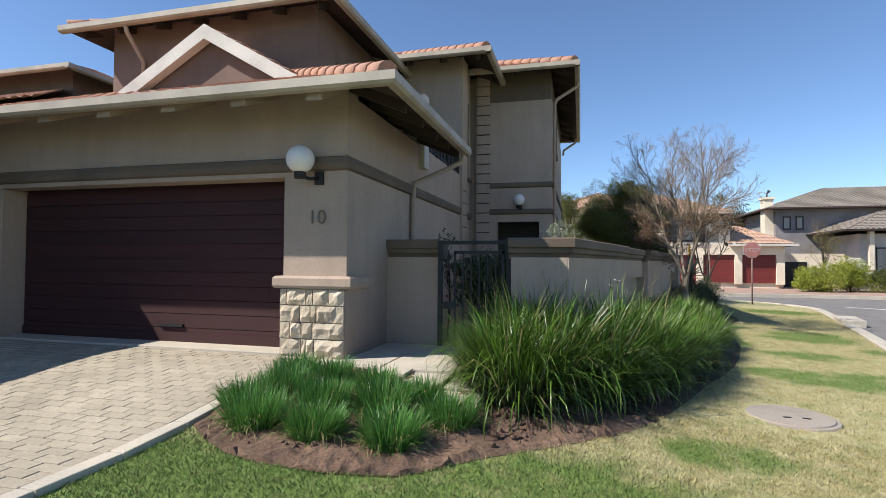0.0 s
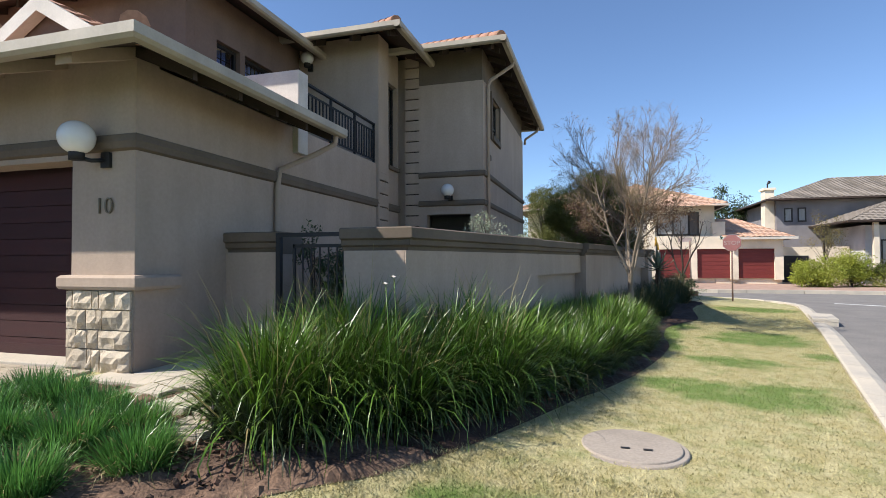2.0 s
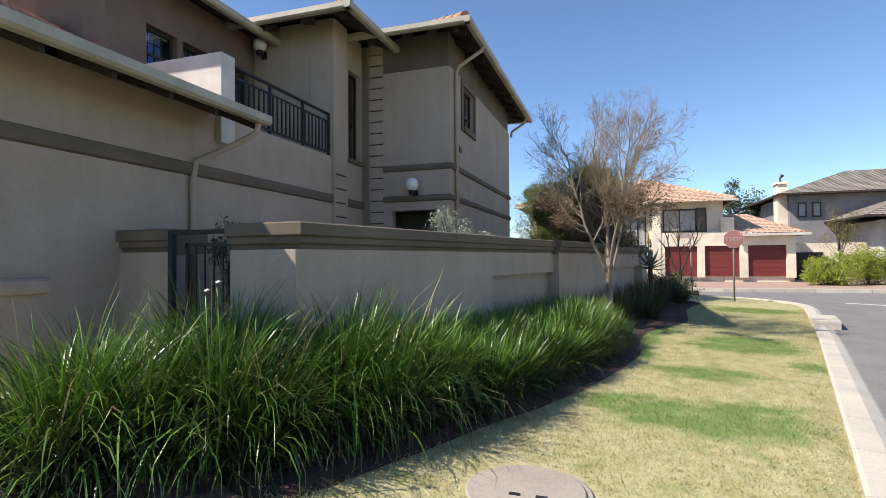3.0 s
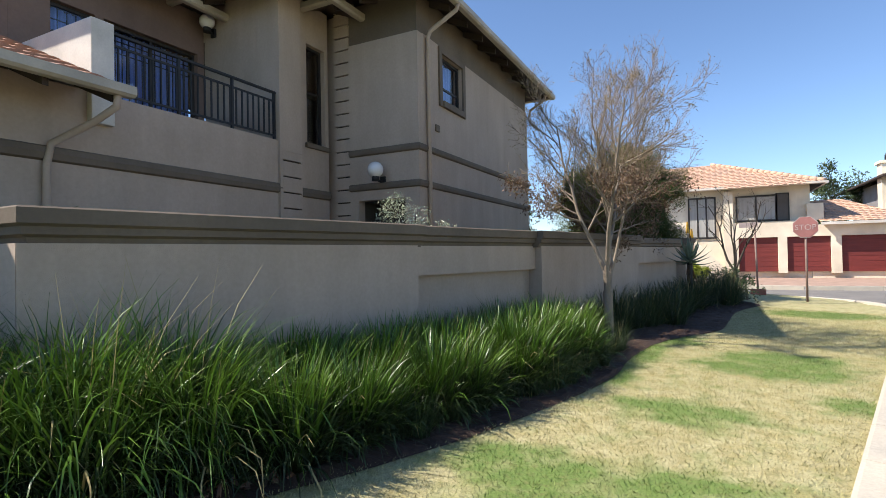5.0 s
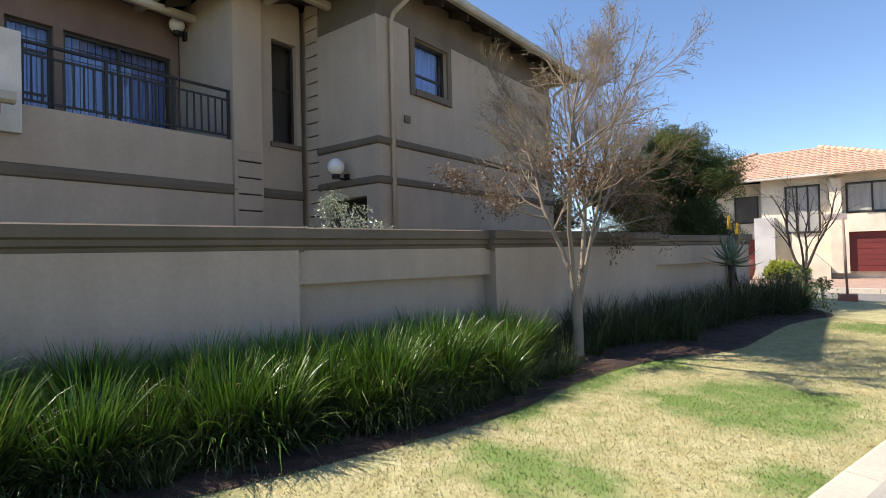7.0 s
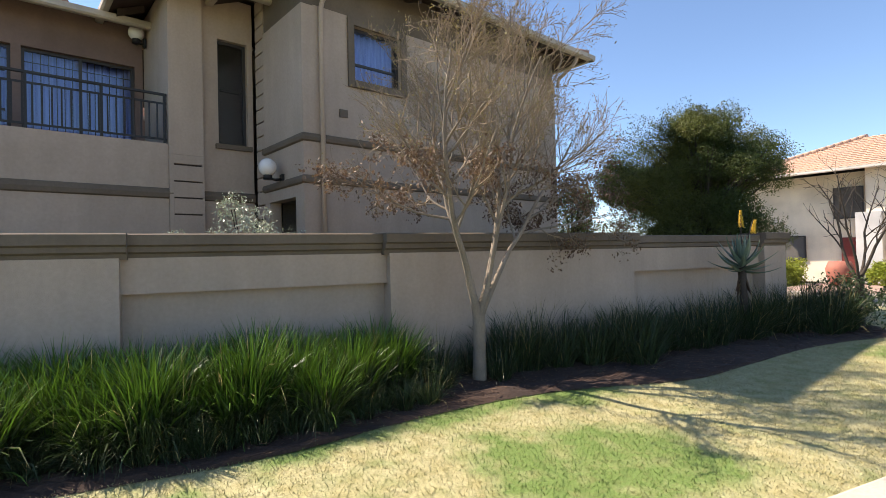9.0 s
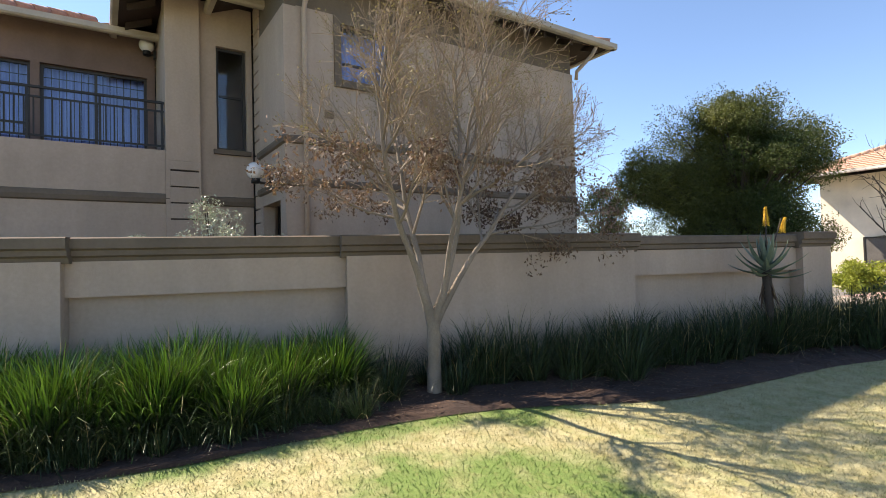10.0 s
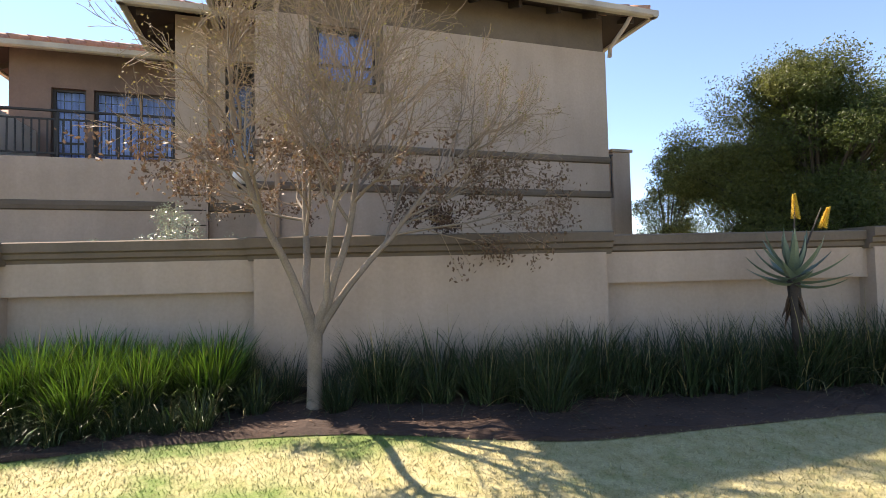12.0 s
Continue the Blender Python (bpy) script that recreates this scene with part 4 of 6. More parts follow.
def drive():
    """Clay pavers in stretcher bond; the nearest are pieces of their own, the rest one mesh."""
    xs, ys = np.arange(-11, -3.19, 0.5), np.arange(-5.5, 5.8, 0.4)
    v = [(x, y, drive_z(x, y) - 0.02) for y in ys for x in xs]
    f = [(j * len(xs) + i, j * len(xs) + i + 1, (j + 1) * len(xs) + i + 1, (j + 1) * len(xs) + i) for j in range(len(ys) - 1) for i in range(len(xs) - 1)]
    base = tagged(new("driveway", raw("driveway", v, f, MORTAR, True)), "pale grey-brown clay brick driveway to the garage", "driveway", kind="structure")
    rng = random.Random(3)
    L, B, G = 0.224, 0.110, 0.006
    cells, halves = [], []
    for r in range(int(7.2 / (B + G))):
        y = 5.66 - r * (B + G)
        for c in range(36):
            x = -3.27 - (c + 0.5 * (r % 2)) * (L + G)
            cells.append((x - L, y - B, rng.uniform(-0.002, 0.002)))
        if r % 2:
            halves.append((-3.27 - (L - G) / 2, y - B))
    near = sorted(cells, key=lambda c: (c[0] + 3.2) ** 2 * 0.6 + (c[1] - 3.4) ** 2)
    bm = boxes((0, L, 0, B, -0.04, 0), bevel=0.006)
    me = mesh_of("paver", bm, PAVER)
    for x, y, d in near[:300]:
        p = part("paver", me, None, base)
        p.location = (x, y, drive_z(x + L / 2, y + B / 2) + d)
        p.rotation_euler = (math.atan2(drive_z(x, y + B) - drive_z(x, y), B), 0, rng.uniform(-0.008, 0.008))
    half = mesh_of("half_paver", boxes((0, (L - G) / 2, 0, B, -0.04, 0), bevel=0.006), PAVER)
    for x, y in halves:
        p = part("half_paver", half, None, base)
        p.location = (x, y, drive_z(x + 0.05, y + B / 2))
        p.rotation_euler = (math.atan2(drive_z(x, y + B) - drive_z(x, y), B), 0, 0)
    v, f = [], []
    for x, y, d in near[300:]:
        k = len(v)
        for i, (a, b, w) in enumerate(((0, 0, -0.03), (L, 0, -0.03), (L, B, -0.03), (0, B, -0.03), (0.005, 0.005, 0), (L - 0.005, 0.005, 0), (L - 0.005, B - 0.005, 0), (0.005, B - 0.005, 0))):
            v.append((x + a, y + b, drive_z(x + a, y + b) + d + w))
        f += [(k + 4, k + 5, k + 6, k + 7), (k, k + 1, k + 5, k + 4), (k + 1, k + 2, k + 6, k + 5), (k + 2, k + 3, k + 7, k + 6), (k + 3, k, k + 4, k + 7)]
    tagged(part("paver_field", raw("paver_field", v, f, PAVER_REST), None, base), kind="stuff")
    # concrete edging stones
    for i in range(12):
        y0, y1 = 5.3 - i * 0.6 - 0.594, 5.3 - i * 0.6
        bm = bmesh.new()
        box(bm, -3.255, -3.125, y0, y1, -0.1, 0.0, 0.012)
        for vv in bm.verts:
            if vv.co.z > -0.05:
                vv.co.z += drive_z(-3.19, vv.co.y) + 0.012
            else:
                vv.co.z += drive_z(-3.19, vv.co.y) - 0.1
        part("edging_stone", bm, CONCRETE, base)


drive()
threshold = slab("door_threshold", CONCRETE, (-8.4, -3.68, 5.70, 6.12, 0.2, 0.415), label="pale concrete door threshold", bevel=0.01)


def gate_path():
    """Concrete flags between drive, garage wall and gate."""
    path = thing("garden_path", "pale concrete flagstones leading to the gate", "path", kind="structure")
    for x0, x1, y0, y1 in ((-3.1, -2.25, 5.38, 5.72), (-2.82, -2.25, 5.73, 6.4), (-2.24, -1.42, 5.42, 6.4), (-2.82, -1.9, 6.41, 7.1), (-1.89, -1.05, 6.41, 7.1), (-1.41, -1.1, 5.55, 6.4)):
        part("flagstone", boxes((x0 + 0.006, x1 - 0.006, y0 + 0.006, y1 - 0.006, 0.2, 0.378), bevel=0.008), CONCRETE, path)
    for x0, x1, y0, y1 in ((-2.24, -1.85, 5.10, 5.42), (-1.84, -1.42, 4.92, 5.42), (-1.41, -0.95, 4.98, 5.54), (-1.41, -0.98, 4.60, 4.97)):
        top = 0.07 + 0.5 * (ground_z(x0, y0) + ground_z(x1, y1))
        part("flagstone", boxes((x0 + 0.006, x1 - 0.006, y0 + 0.006, y1 - 0.006, 0.0, top), bevel=0.008), CONCRETE, path)


gate_path()


def manhole():
    x, y = 1.97, 6.05
    z = ground_z(x, y) - 0.03
    m = thing("manhole_cover", "round pale concrete manhole cover set in the lawn", "manhole cover", at=(x, y, z))
    bm = bmesh.new()
    tube(bm, [(0, 0, -0.1), (0, 0, 0.035), (0, 0, 0.04)], [0.435, 0.435, 0.425], 40)
    part("ring", bm, COVER, m)
    bm = bmesh.new()
    tube(bm, [(0, 0, 0.0), (0, 0, 0.05), (0, 0, 0.056)], [0.39, 0.39, 0.38], 40)
    part("lid", bm, COVER, m)
    for sx in (-0.05, 0.12):
        bm = bmesh.new()
        box(bm, sx - 0.035, sx + 0.035, -0.12, -0.09, 0.053, 0.062)
        part("lifting_eye", bm, BLACK, m)


manhole()

# neighbouring wing beside the drive, and the roofs beyond the garage
neighbour = thing("neighbour_house", "brown plastered neighbouring townhouse with tiled roofs", "house")
part("wall", boxes((-16.0, -9.2, -3.0, 4.9, 0.0, 3.5)), PLASTER, neighbour)
hip_roof("roof", neighbour, -16.6, -8.42, -3.6, 4.93, 3.40, 0.42, TILE, gutters="E", caps=False)
part("wall", boxes((-22.0, -13.0, 10.6, 19.0, 0.0, 6.6)), BROWN_SHADE_PLASTER, neighbour)
hip_roof("roof", neighbour, -23.0, -12.4, 10.0, 19.6, 6.4, 0.42, TILE, gutters="SE", caps=False)
part("wall", boxes((-22.0, -11.3, 8.3, 10.599, 0.0, 4.85)), BROWN_SHADE_PLASTER, neighbour)
v, f = [], []
tile_face(v, f, (-22, 8.0, 4.85), (-10.7, 8.0, 4.85), (-22, 10.55, 6.0), (-13.2, 10.55, 6.0))
part("lower_roof", raw("lower_roof", v, f, TILE), None, neighbour)


# ---------------------------------------------------------------- plants
def ribbon_tuft(seed, count, base_r, length, lean, droop, width, segs=5, stiff=0.0):
    """Arching strap leaves from one root, as arrays of places and quads."""
    g = np.random.default_rng(seed)
    az = g.uniform(0, 2 * np.pi, count)
    rad = base_r * np.sqrt(g.uniform(0, 1, count))
    off = g.uniform(-0.9, 0.9, count)
    px, py = rad * np.cos(az + off), rad * np.sin(az + off)
    L = g.uniform(length[0], length[1], count)
    tilt = np.abs(g.normal(0, lean, count)) + 0.35 * rad / max(base_r, 1e-3) * lean
    curl = g.uniform(droop[0], droop[1], count) * (0.4 + tilt)
    w = g.uniform(width * 0.6, width * 1.2, count)
    side = np.stack([-np.sin(az), np.cos(az), np.zeros(count)], 1)
    turn = g.uniform(-0.9, 0.9, count)
    fwd = np.stack([np.cos(az), np.sin(az), np.zeros(count)], 1)
    side = side * np.cos(turn)[:, None] + fwd * np.sin(turn)[:, None]
    pos = np.stack([px, py, np.full(count, -0.02)], 1)
    rows = []
    for k in range(segs + 1):
        t = k / segs
        ww = w * (1.0 if k == 0 else (1 - t ** 2.2)) * 0.5 + 0.0006
        rows.append(np.stack([pos - side * ww[:, None], pos + side * ww[:, None]], 1))
        ang = tilt + curl * t * t * 2.2
        pos = pos + (fwd * np.sin(ang)[:, None] + np.array([0, 0, 1.0]) * np.cos(ang)[:, None]) * (L / segs)[:, None]
    v = np.stack(rows, 1).reshape(-1, 3)
    i0 = (np.arange(count) * (segs + 1) * 2)[:, None] + (np.arange(segs) * 2)[None, :]
    f = np.stack([i0, i0 + 1, i0 + 3, i0 + 2], -1).reshape(-1, 4)
    return v, f


def join(*sets):
    vs, fs, k = [], [], 0
    for v, f in sets:
        vs.append(v), fs.append(f + k)
        k += len(v)
    return np.concatenate(vs), np.concatenate(fs)


def clump(name, seed, label, category, group, leaf, dry=None, stalks=0, shade_toned=0, **kw):
    """One plant: leaves, dark base leaves standing in for shade, dry leaves and flower stalks."""
    ob = thing(name, label, category, group)
    part("foliage", raw("foliage", *ribbon_tuft(seed, **kw), leaf, True), None, ob)
    # extra short leaves, their dark colour imitates shade low in the clump
    if shade_toned:
        part("lower_foliage", raw("lower_foliage", *ribbon_tuft(seed + 30, shade_toned, kw["base_r"] * 1.35, (0.3, 0.72), 0.5, (0.2, 1.3), kw["width"] * 1.1, 4), BLADE_SHADE, True), None, ob, "short leaves coloured dark for the shade at the base")
    if dry:
        sets = [ribbon_tuft(seed + 50, dry, kw["base_r"], kw["length"], kw["lean"] * 1.8, (0.8, 1.6), kw["width"], 4)]
        if stalks:
            hi = kw["length"][1]
            sets.append(ribbon_tuft(seed + 90, stalks, kw["base_r"], (hi * 0.92, hi * 1.08), kw["lean"] * 0.7, (0.1, 0.5), 0.006, 4))
        part("dry_foliage", raw("dry_foliage", *join(*sets), BLADE_DRY, True), None, ob, "straw-coloured dry leaf blades")
    return ob


rng = random.Random(11)
iris = [clump("strap_leaf_clump", 20 + i, "tall green strap-leaved clump in the bed", "ornamental grass", "strap-leaved clumps along the wall", BLADE, 7, 3, shade_toned=800, count=400, base_r=0.19, length=(0.5, 0.96), lean=0.33, droop=(0.1, 0.9), width=0.024, segs=6) for i in range(4)]
tall = [clump("tall_grass_clump", 120 + i, "tall arching green grass clump with pale seed stalks", "ornamental grass", "tall grass clumps beside the path", BLADE, 16, 5, shade_toned=800, count=440, base_r=0.2, length=(0.55, 1.2), lean=0.36, droop=(0.3, 1.9), width=0.016, segs=7) for i in range(3)]
# these clumps wear the wall's shade as a darker leaf colour
low = [clump("shaded_strap_leaf_clump", 40 + i, "strap-leaved clump coloured dark for the wall's shade", "ornamental grass", "shaded clumps along the wall", BLADE_SHADE, 6, 5, count=220, base_r=0.2, length=(0.35, 0.85), lean=0.38, droop=(0.3, 1.3), width=0.011, segs=5) for i in range(3)]


used = set()


def plant(pool, s, n, size):
    x, y = street(s, n)
    m = pose(x, y, ground_z(x, y) + 0.02, rng.uniform(-4, 4), rng.uniform(-4, 4), rng.uniform(0, 360))
    k = rng.randrange(len(pool))
    if id(pool[k]) in used:
        ob = copy_thing(pool[k], m)
    else:
        used.add(id(pool[k]))
        ob = pool[k]
        ob.matrix_basis = m
    ob.scale = (size, size, size * rng.uniform(0.92, 1.08))


s = -1.75
while s < 6.75:
    hi = outer_edge(s) - 0.42 - 0.02 * ease(0.5, 2.5, s) - 0.45 * ease(5.3, 6.7, s)
    n = 0.22 if s > 0.1 else (-0.7 if s > -0.9 else -0.42) + 0.2 * rng.random()
    while n < hi + 0.1:
        near_edge = n > hi - 0.35
        plant(tall if s < 0.7 + 0.5 * rng.random() else iris, s + rng.uniform(-0.12, 0.12), n + rng.uniform(-0.08, 0.08), rng.uniform(0.74, 1.06) * (1.10 if s < 0.9 else 0.92) * (0.92 if near_edge else 1.0))
        n += rng.uniform(0.27, 0.36)
    s += 0.31
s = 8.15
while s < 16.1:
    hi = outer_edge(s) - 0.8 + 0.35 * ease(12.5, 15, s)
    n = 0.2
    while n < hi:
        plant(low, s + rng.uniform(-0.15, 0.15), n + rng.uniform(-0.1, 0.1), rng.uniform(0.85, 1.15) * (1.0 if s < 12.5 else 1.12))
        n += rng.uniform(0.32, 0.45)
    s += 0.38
# dark-coloured clumps along the edge stand in for the bed's shade
for i in range(34):
    s = -0.9 + i * 0.23 + rng.uniform(-0.08, 0.08)
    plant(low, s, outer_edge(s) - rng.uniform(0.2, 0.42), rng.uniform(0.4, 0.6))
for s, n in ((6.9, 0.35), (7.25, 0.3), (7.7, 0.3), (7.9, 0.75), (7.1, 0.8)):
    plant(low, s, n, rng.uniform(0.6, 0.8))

# blue-green tufts beside the drive
tufts = [clump("blue_green_tuft", 70 + i, "low blue-green grassy tuft in bare soil", "ornamental grass", "tufts beside the drive", BLADE_BLUE, 170, 0, count=1250, base_r=0.19, length=(0.12, 0.29), lean=0.52, droop=(0.0, 0.5), width=0.0085, segs=4) for i in range(3)]
for i, (x, y, size) in enumerate(((-2.62, 3.68, 1.08), (-2.08, 3.66, 1.0), (-1.48, 3.72, 1.05), (-1.15, 4.24, 1.0), (-2.95, 4.02, 0.95), (-2.75, 4.35, 1.05), (-2.25, 4.15, 1.0), (-1.75, 4.25, 1.05), (-2.5, 4.75, 1.0), (-2.0, 4.68, 0.95), (-2.95, 4.85, 0.9), (-1.52, 4.58, 0.95))):
    m = pose(x, y, ground_z(x, y) + 0.03, rng.uniform(-5, 5), rng.uniform(-5, 5), rng.uniform(0, 360))
    ob = tufts[i] if i < 3 else copy_thing(tufts[i % 3], m)
    ob.matrix_basis = m
    ob.scale = (size * 0.96, size * 0.96, size * 1.1)


def bed_litter():
    """Fallen leaves on the mulch round the tree, and clods on the bare soil."""
    g = np.random.default_rng(5)
    pl = []
    while len(pl) < 2600:
        s, n = g.uniform(-1, 15.5), g.uniform(0.1, 1.7)
        if n < outer_edge(s) - 0.05 and g.random() < (1.0 if 5 < s < 12 else 0.3):
            x, y = street(s, n)
            pl.append((x, y, ground_z(x, y) + 0.05))
    v, f = leaf_cards(pl, 0.05, 6, 0.0, 0.5)
    v[:, 2] = v[:, 2] * 0.25 + np.repeat([p[2] for p in pl], 4) * 0.75
    tagged(new("leaf_litter", raw("leaf_litter", v, f, LEAF_BROWN)), "fallen brown leaves on the dark mulch", "leaf litter", kind="stuff")
    bm = bmesh.new()
    r = random.Random(4)
    for _ in range(420):
        x, y = r.uniform(-3.0, 0.3), r.uniform(3.2, 5.2)
        s, n = sn(x, y)
        if y < np.interp(x, [p[0] for p in front[2:]], [p[1] for p in front[2:]]) + 0.1:
            continue
        q = r.choice((0.008, 0.012, 0.018, 0.028)) * r.uniform(0.6, 1.2)
        bmesh.ops.create_icosphere(bm, subdivisions=1, radius=q, matrix=Matrix.Translation((x, y, ground_z(x, y) + 0.04 + q * 0.2)) @ Euler((r.random() * 6, r.random() * 6, r.random() * 6)).to_matrix().to_4x4() @ Matrix.Diagonal((1.3, 0.9, 0.7, 1)))
    tagged(part("soil_clods", bm, SOIL, None), "crumbled clods on the bare soil", "soil clods", kind="stuff")


def bark_chips():
    """Coarse bark chips and clods on the bed between the tufts and the tall grass."""
    r, v, f = random.Random(14), [], []
    for _ in range(1500):
        s, n = r.uniform(-2.6, 1.2), r.uniform(-0.6, 1.5)
        if n > outer_edge(s) - 0.05:
            continue
        x, y = street(s, n)
        if y > 5.3 and x < -0.9:
            continue
        m = pose(x, y, ground_z(x, y) + 0.045, r.uniform(-40, 40), r.uniform(-40, 40), r.uniform(0, 360))
        a, b, c = r.uniform(0.012, 0.045), r.uniform(0.008, 0.022), r.uniform(0.004, 0.012)
        k = len(v)
        v += [tuple(m @ Vector((i * a * r.uniform(0.7, 1.2), j * b * r.uniform(0.7, 1.2), h * c))) for h in (-1, 1) for i, j in ((-1, -1), (1, -1), (1, 1), (-1, 1))]
        f += [(k + 4, k + 5, k + 6, k + 7), (k, k + 1, k + 5, k + 4), (k + 1, k + 2, k + 6, k + 5), (k + 2, k + 3, k + 7, k + 6), (k + 3, k, k + 4, k + 7), (k + 3, k + 2, k + 1, k)]
    tagged(new("bark_chips", raw("bark_chips", v, f, BARK_CHIP)), "coarse red-brown bark chips on the bed", "bark chips", kind="stuff")


bark_chips()


def lawn_blades():
    g = np.random.default_rng(8)
    count = 480000
    s = np.where(np.arange(count) < 310000, g.uniform(-7.5, 15, count), g.uniform(-6.2, -0.8, count))
    n = g.uniform(-2.2, 4.26, count)
    bound = np.array([outer_edge(v) for v in np.linspace(-8, 16, 400)])
    ob = np.interp(s, np.linspace(-8, 16, 400), bound)
    x = ORIGIN.x + ALONG.x * s + OUT.x * n
    y = ORIGIN.y + ALONG.y * s + OUT.y * n
    fx, fy = np.array([p[0] for p in front]), np.array([p[1] for p in front])
    edge_y = np.interp(x, fx[1:], fy[1:])
    keep = np.where(s > -1.2, n > ob + 0.0, (y < edge_y - 0.0) & (x > -3.1)) & ((x - 1.98) ** 2 + (y - 6.08) ** 2 > 0.2) & (y > 0.3 - 0.02 * x) & (n < 4.09 + 0.17 * np.clip((s - 1) / 8, 0, 1))
    x, y = x[keep], y[keep]
    k = len(x)
    z = np.array([ground_z(a, b) for a, b in zip(x, y)]) + 0.004
    h = g.uniform(0.008, 0.028, k) * (1 + 0.25 * (x < 0.8) * (y < 4.2))
    az = g.uniform(0, 2 * np.pi, k)
    w = g.uniform(0.002, 0.005, k)
    lean = g.uniform(0.2, 1.4, k) * h
    la = g.uniform(0, 2 * np.pi, k)
    p = np.stack([x, y, z], 1)
    sd = np.stack([np.cos(az) * w, np.sin(az) * w, np.zeros(k)], 1)
    tip = p + np.stack([np.cos(la) * lean, np.sin(la) * lean, h], 1)
    v = np.stack([p - sd, p + sd, tip], 1).reshape(-1, 3)
    f = np.arange(3 * k).reshape(-1, 3)
    tagged(new("lawn_grass", green_layer(raw("lawn_grass", v, f, LAWN_BLADE))), "short dry winter grass blades with green patches", "grass", kind="stuff")


lawn_blades()


class Wood:
    """Tapered branches collected as arrays."""
    def __init__(self, seed):
        self.v, self.f, self.tv, self.tf, self.tips, self.r = [], [], [], [], [], random.Random(seed)

    def limb(self, pts, radii, sides, twig=False):
        if twig:
            self.v, self.tv, self.f, self.tf = self.tv, self.v, self.tf, self.f
        ref, start = None, len(self.v)
        for i, p in enumerate(pts):
            d = (pts[min(i + 1, len(pts) - 1)] - pts[max(i - 1, 0)]).normalized()
            ref = d.orthogonal() if ref is None else ref
            a = (ref - d * ref.dot(d)).normalized()
            b = d.cross(a)
            ref = a
            for k in range(sides):
                q = 2 * math.pi * k / sides
                self.v.append(tuple(p + (a * math.cos(q) + b * math.sin(q)) * radii[i]))
        for i in range(len(pts) - 1):
            for k in range(sides):
                j = (k + 1) % sides
                self.f.append((start + i * sides + k, start + i * sides + j, start + (i + 1) * sides + j, start + (i + 1) * sides + k))
        if twig:
            self.v, self.tv, self.f, self.tf = self.tv, self.v, self.tf, self.f

    def grow(self, p, d, length, r, level, plan):
        """plan: for each level (children, length ratio, spread, upward pull, wobble, segments, sides)."""
        kids, ratio, spread, up, wob, segs, sides = plan[level]
        pts, radii, dirs = [p.copy()], [r], [d.copy()]
        for i in range(segs):
            d = (d + Vector((self.r.gauss(0, wob), self.r.gauss(0, wob), self.r.gauss(0, wob) + up))).normalized()
            p = p + d * (length / segs)
            pts.append(p.copy()), radii.append(max(r * (1 - 0.7 * (i + 1) / segs), 0.0026)), dirs.append(d.copy())
        self.limb(pts, radii, sides, level >= len(plan) - 2)
        if level + 1 >= len(plan):
            self.tips.append((pts[-1], d, level))
            self.tips.append((pts[len(pts) // 2], d, level))
            return
        for k in range(kids):
            first = 0.27 if level == 0 else 0.2
            t = first + (1 - first) * (k + self.r.random() * 0.8) / kids
            i = min(segs - 1, int(t * segs))
            q = pts[i].lerp(pts[i + 1], t * segs - i) if t < 1 else pts[-1]
            az = self.r.uniform(0, 2 * math.pi)
            a = dirs[i].orthogonal().normalized()
            b = dirs[i].cross(a)
            tilt = spread * self.r.uniform(0.6, 1.3)
            nd = (dirs[i] * math.cos(tilt) + (a * math.cos(az) + b * math.sin(az)) * math.sin(tilt)).normalized()
            self.grow(q, nd, length * ratio * self.r.uniform(0.7, 1.2) * (1.15 - 0.5 * t), max(radii[i] * 0.6, 0.0034), level + 1, plan)


def leaf_cards(places, size, seed, droop=0.0, ratio=0.45):
    """Pointed leaves, folded along the rib, at places."""
    g = np.random.default_rng(seed)
    p = np.asarray(places, float)
    k = len(p)
    d = g.normal(0, 1, (k, 3))
    d[:, 2] -= droop
    d /= np.linalg.norm(d, axis=1)[:, None]
    e = np.cross(d, g.normal(0, 1, (k, 3)))
    e /= np.linalg.norm(e, axis=1)[:, None] + 1e-9
    L = (g.uniform(0.6, 1.25, k) * size)[:, None]
    v = np.stack([p, p + d * L * 0.5 + e * L * ratio * 0.5, p + d * L, p + d * L * 0.5 - e * L * ratio * 0.5], 1).reshape(-1, 3)
    return v, np.arange(4 * k).reshape(-1, 4)


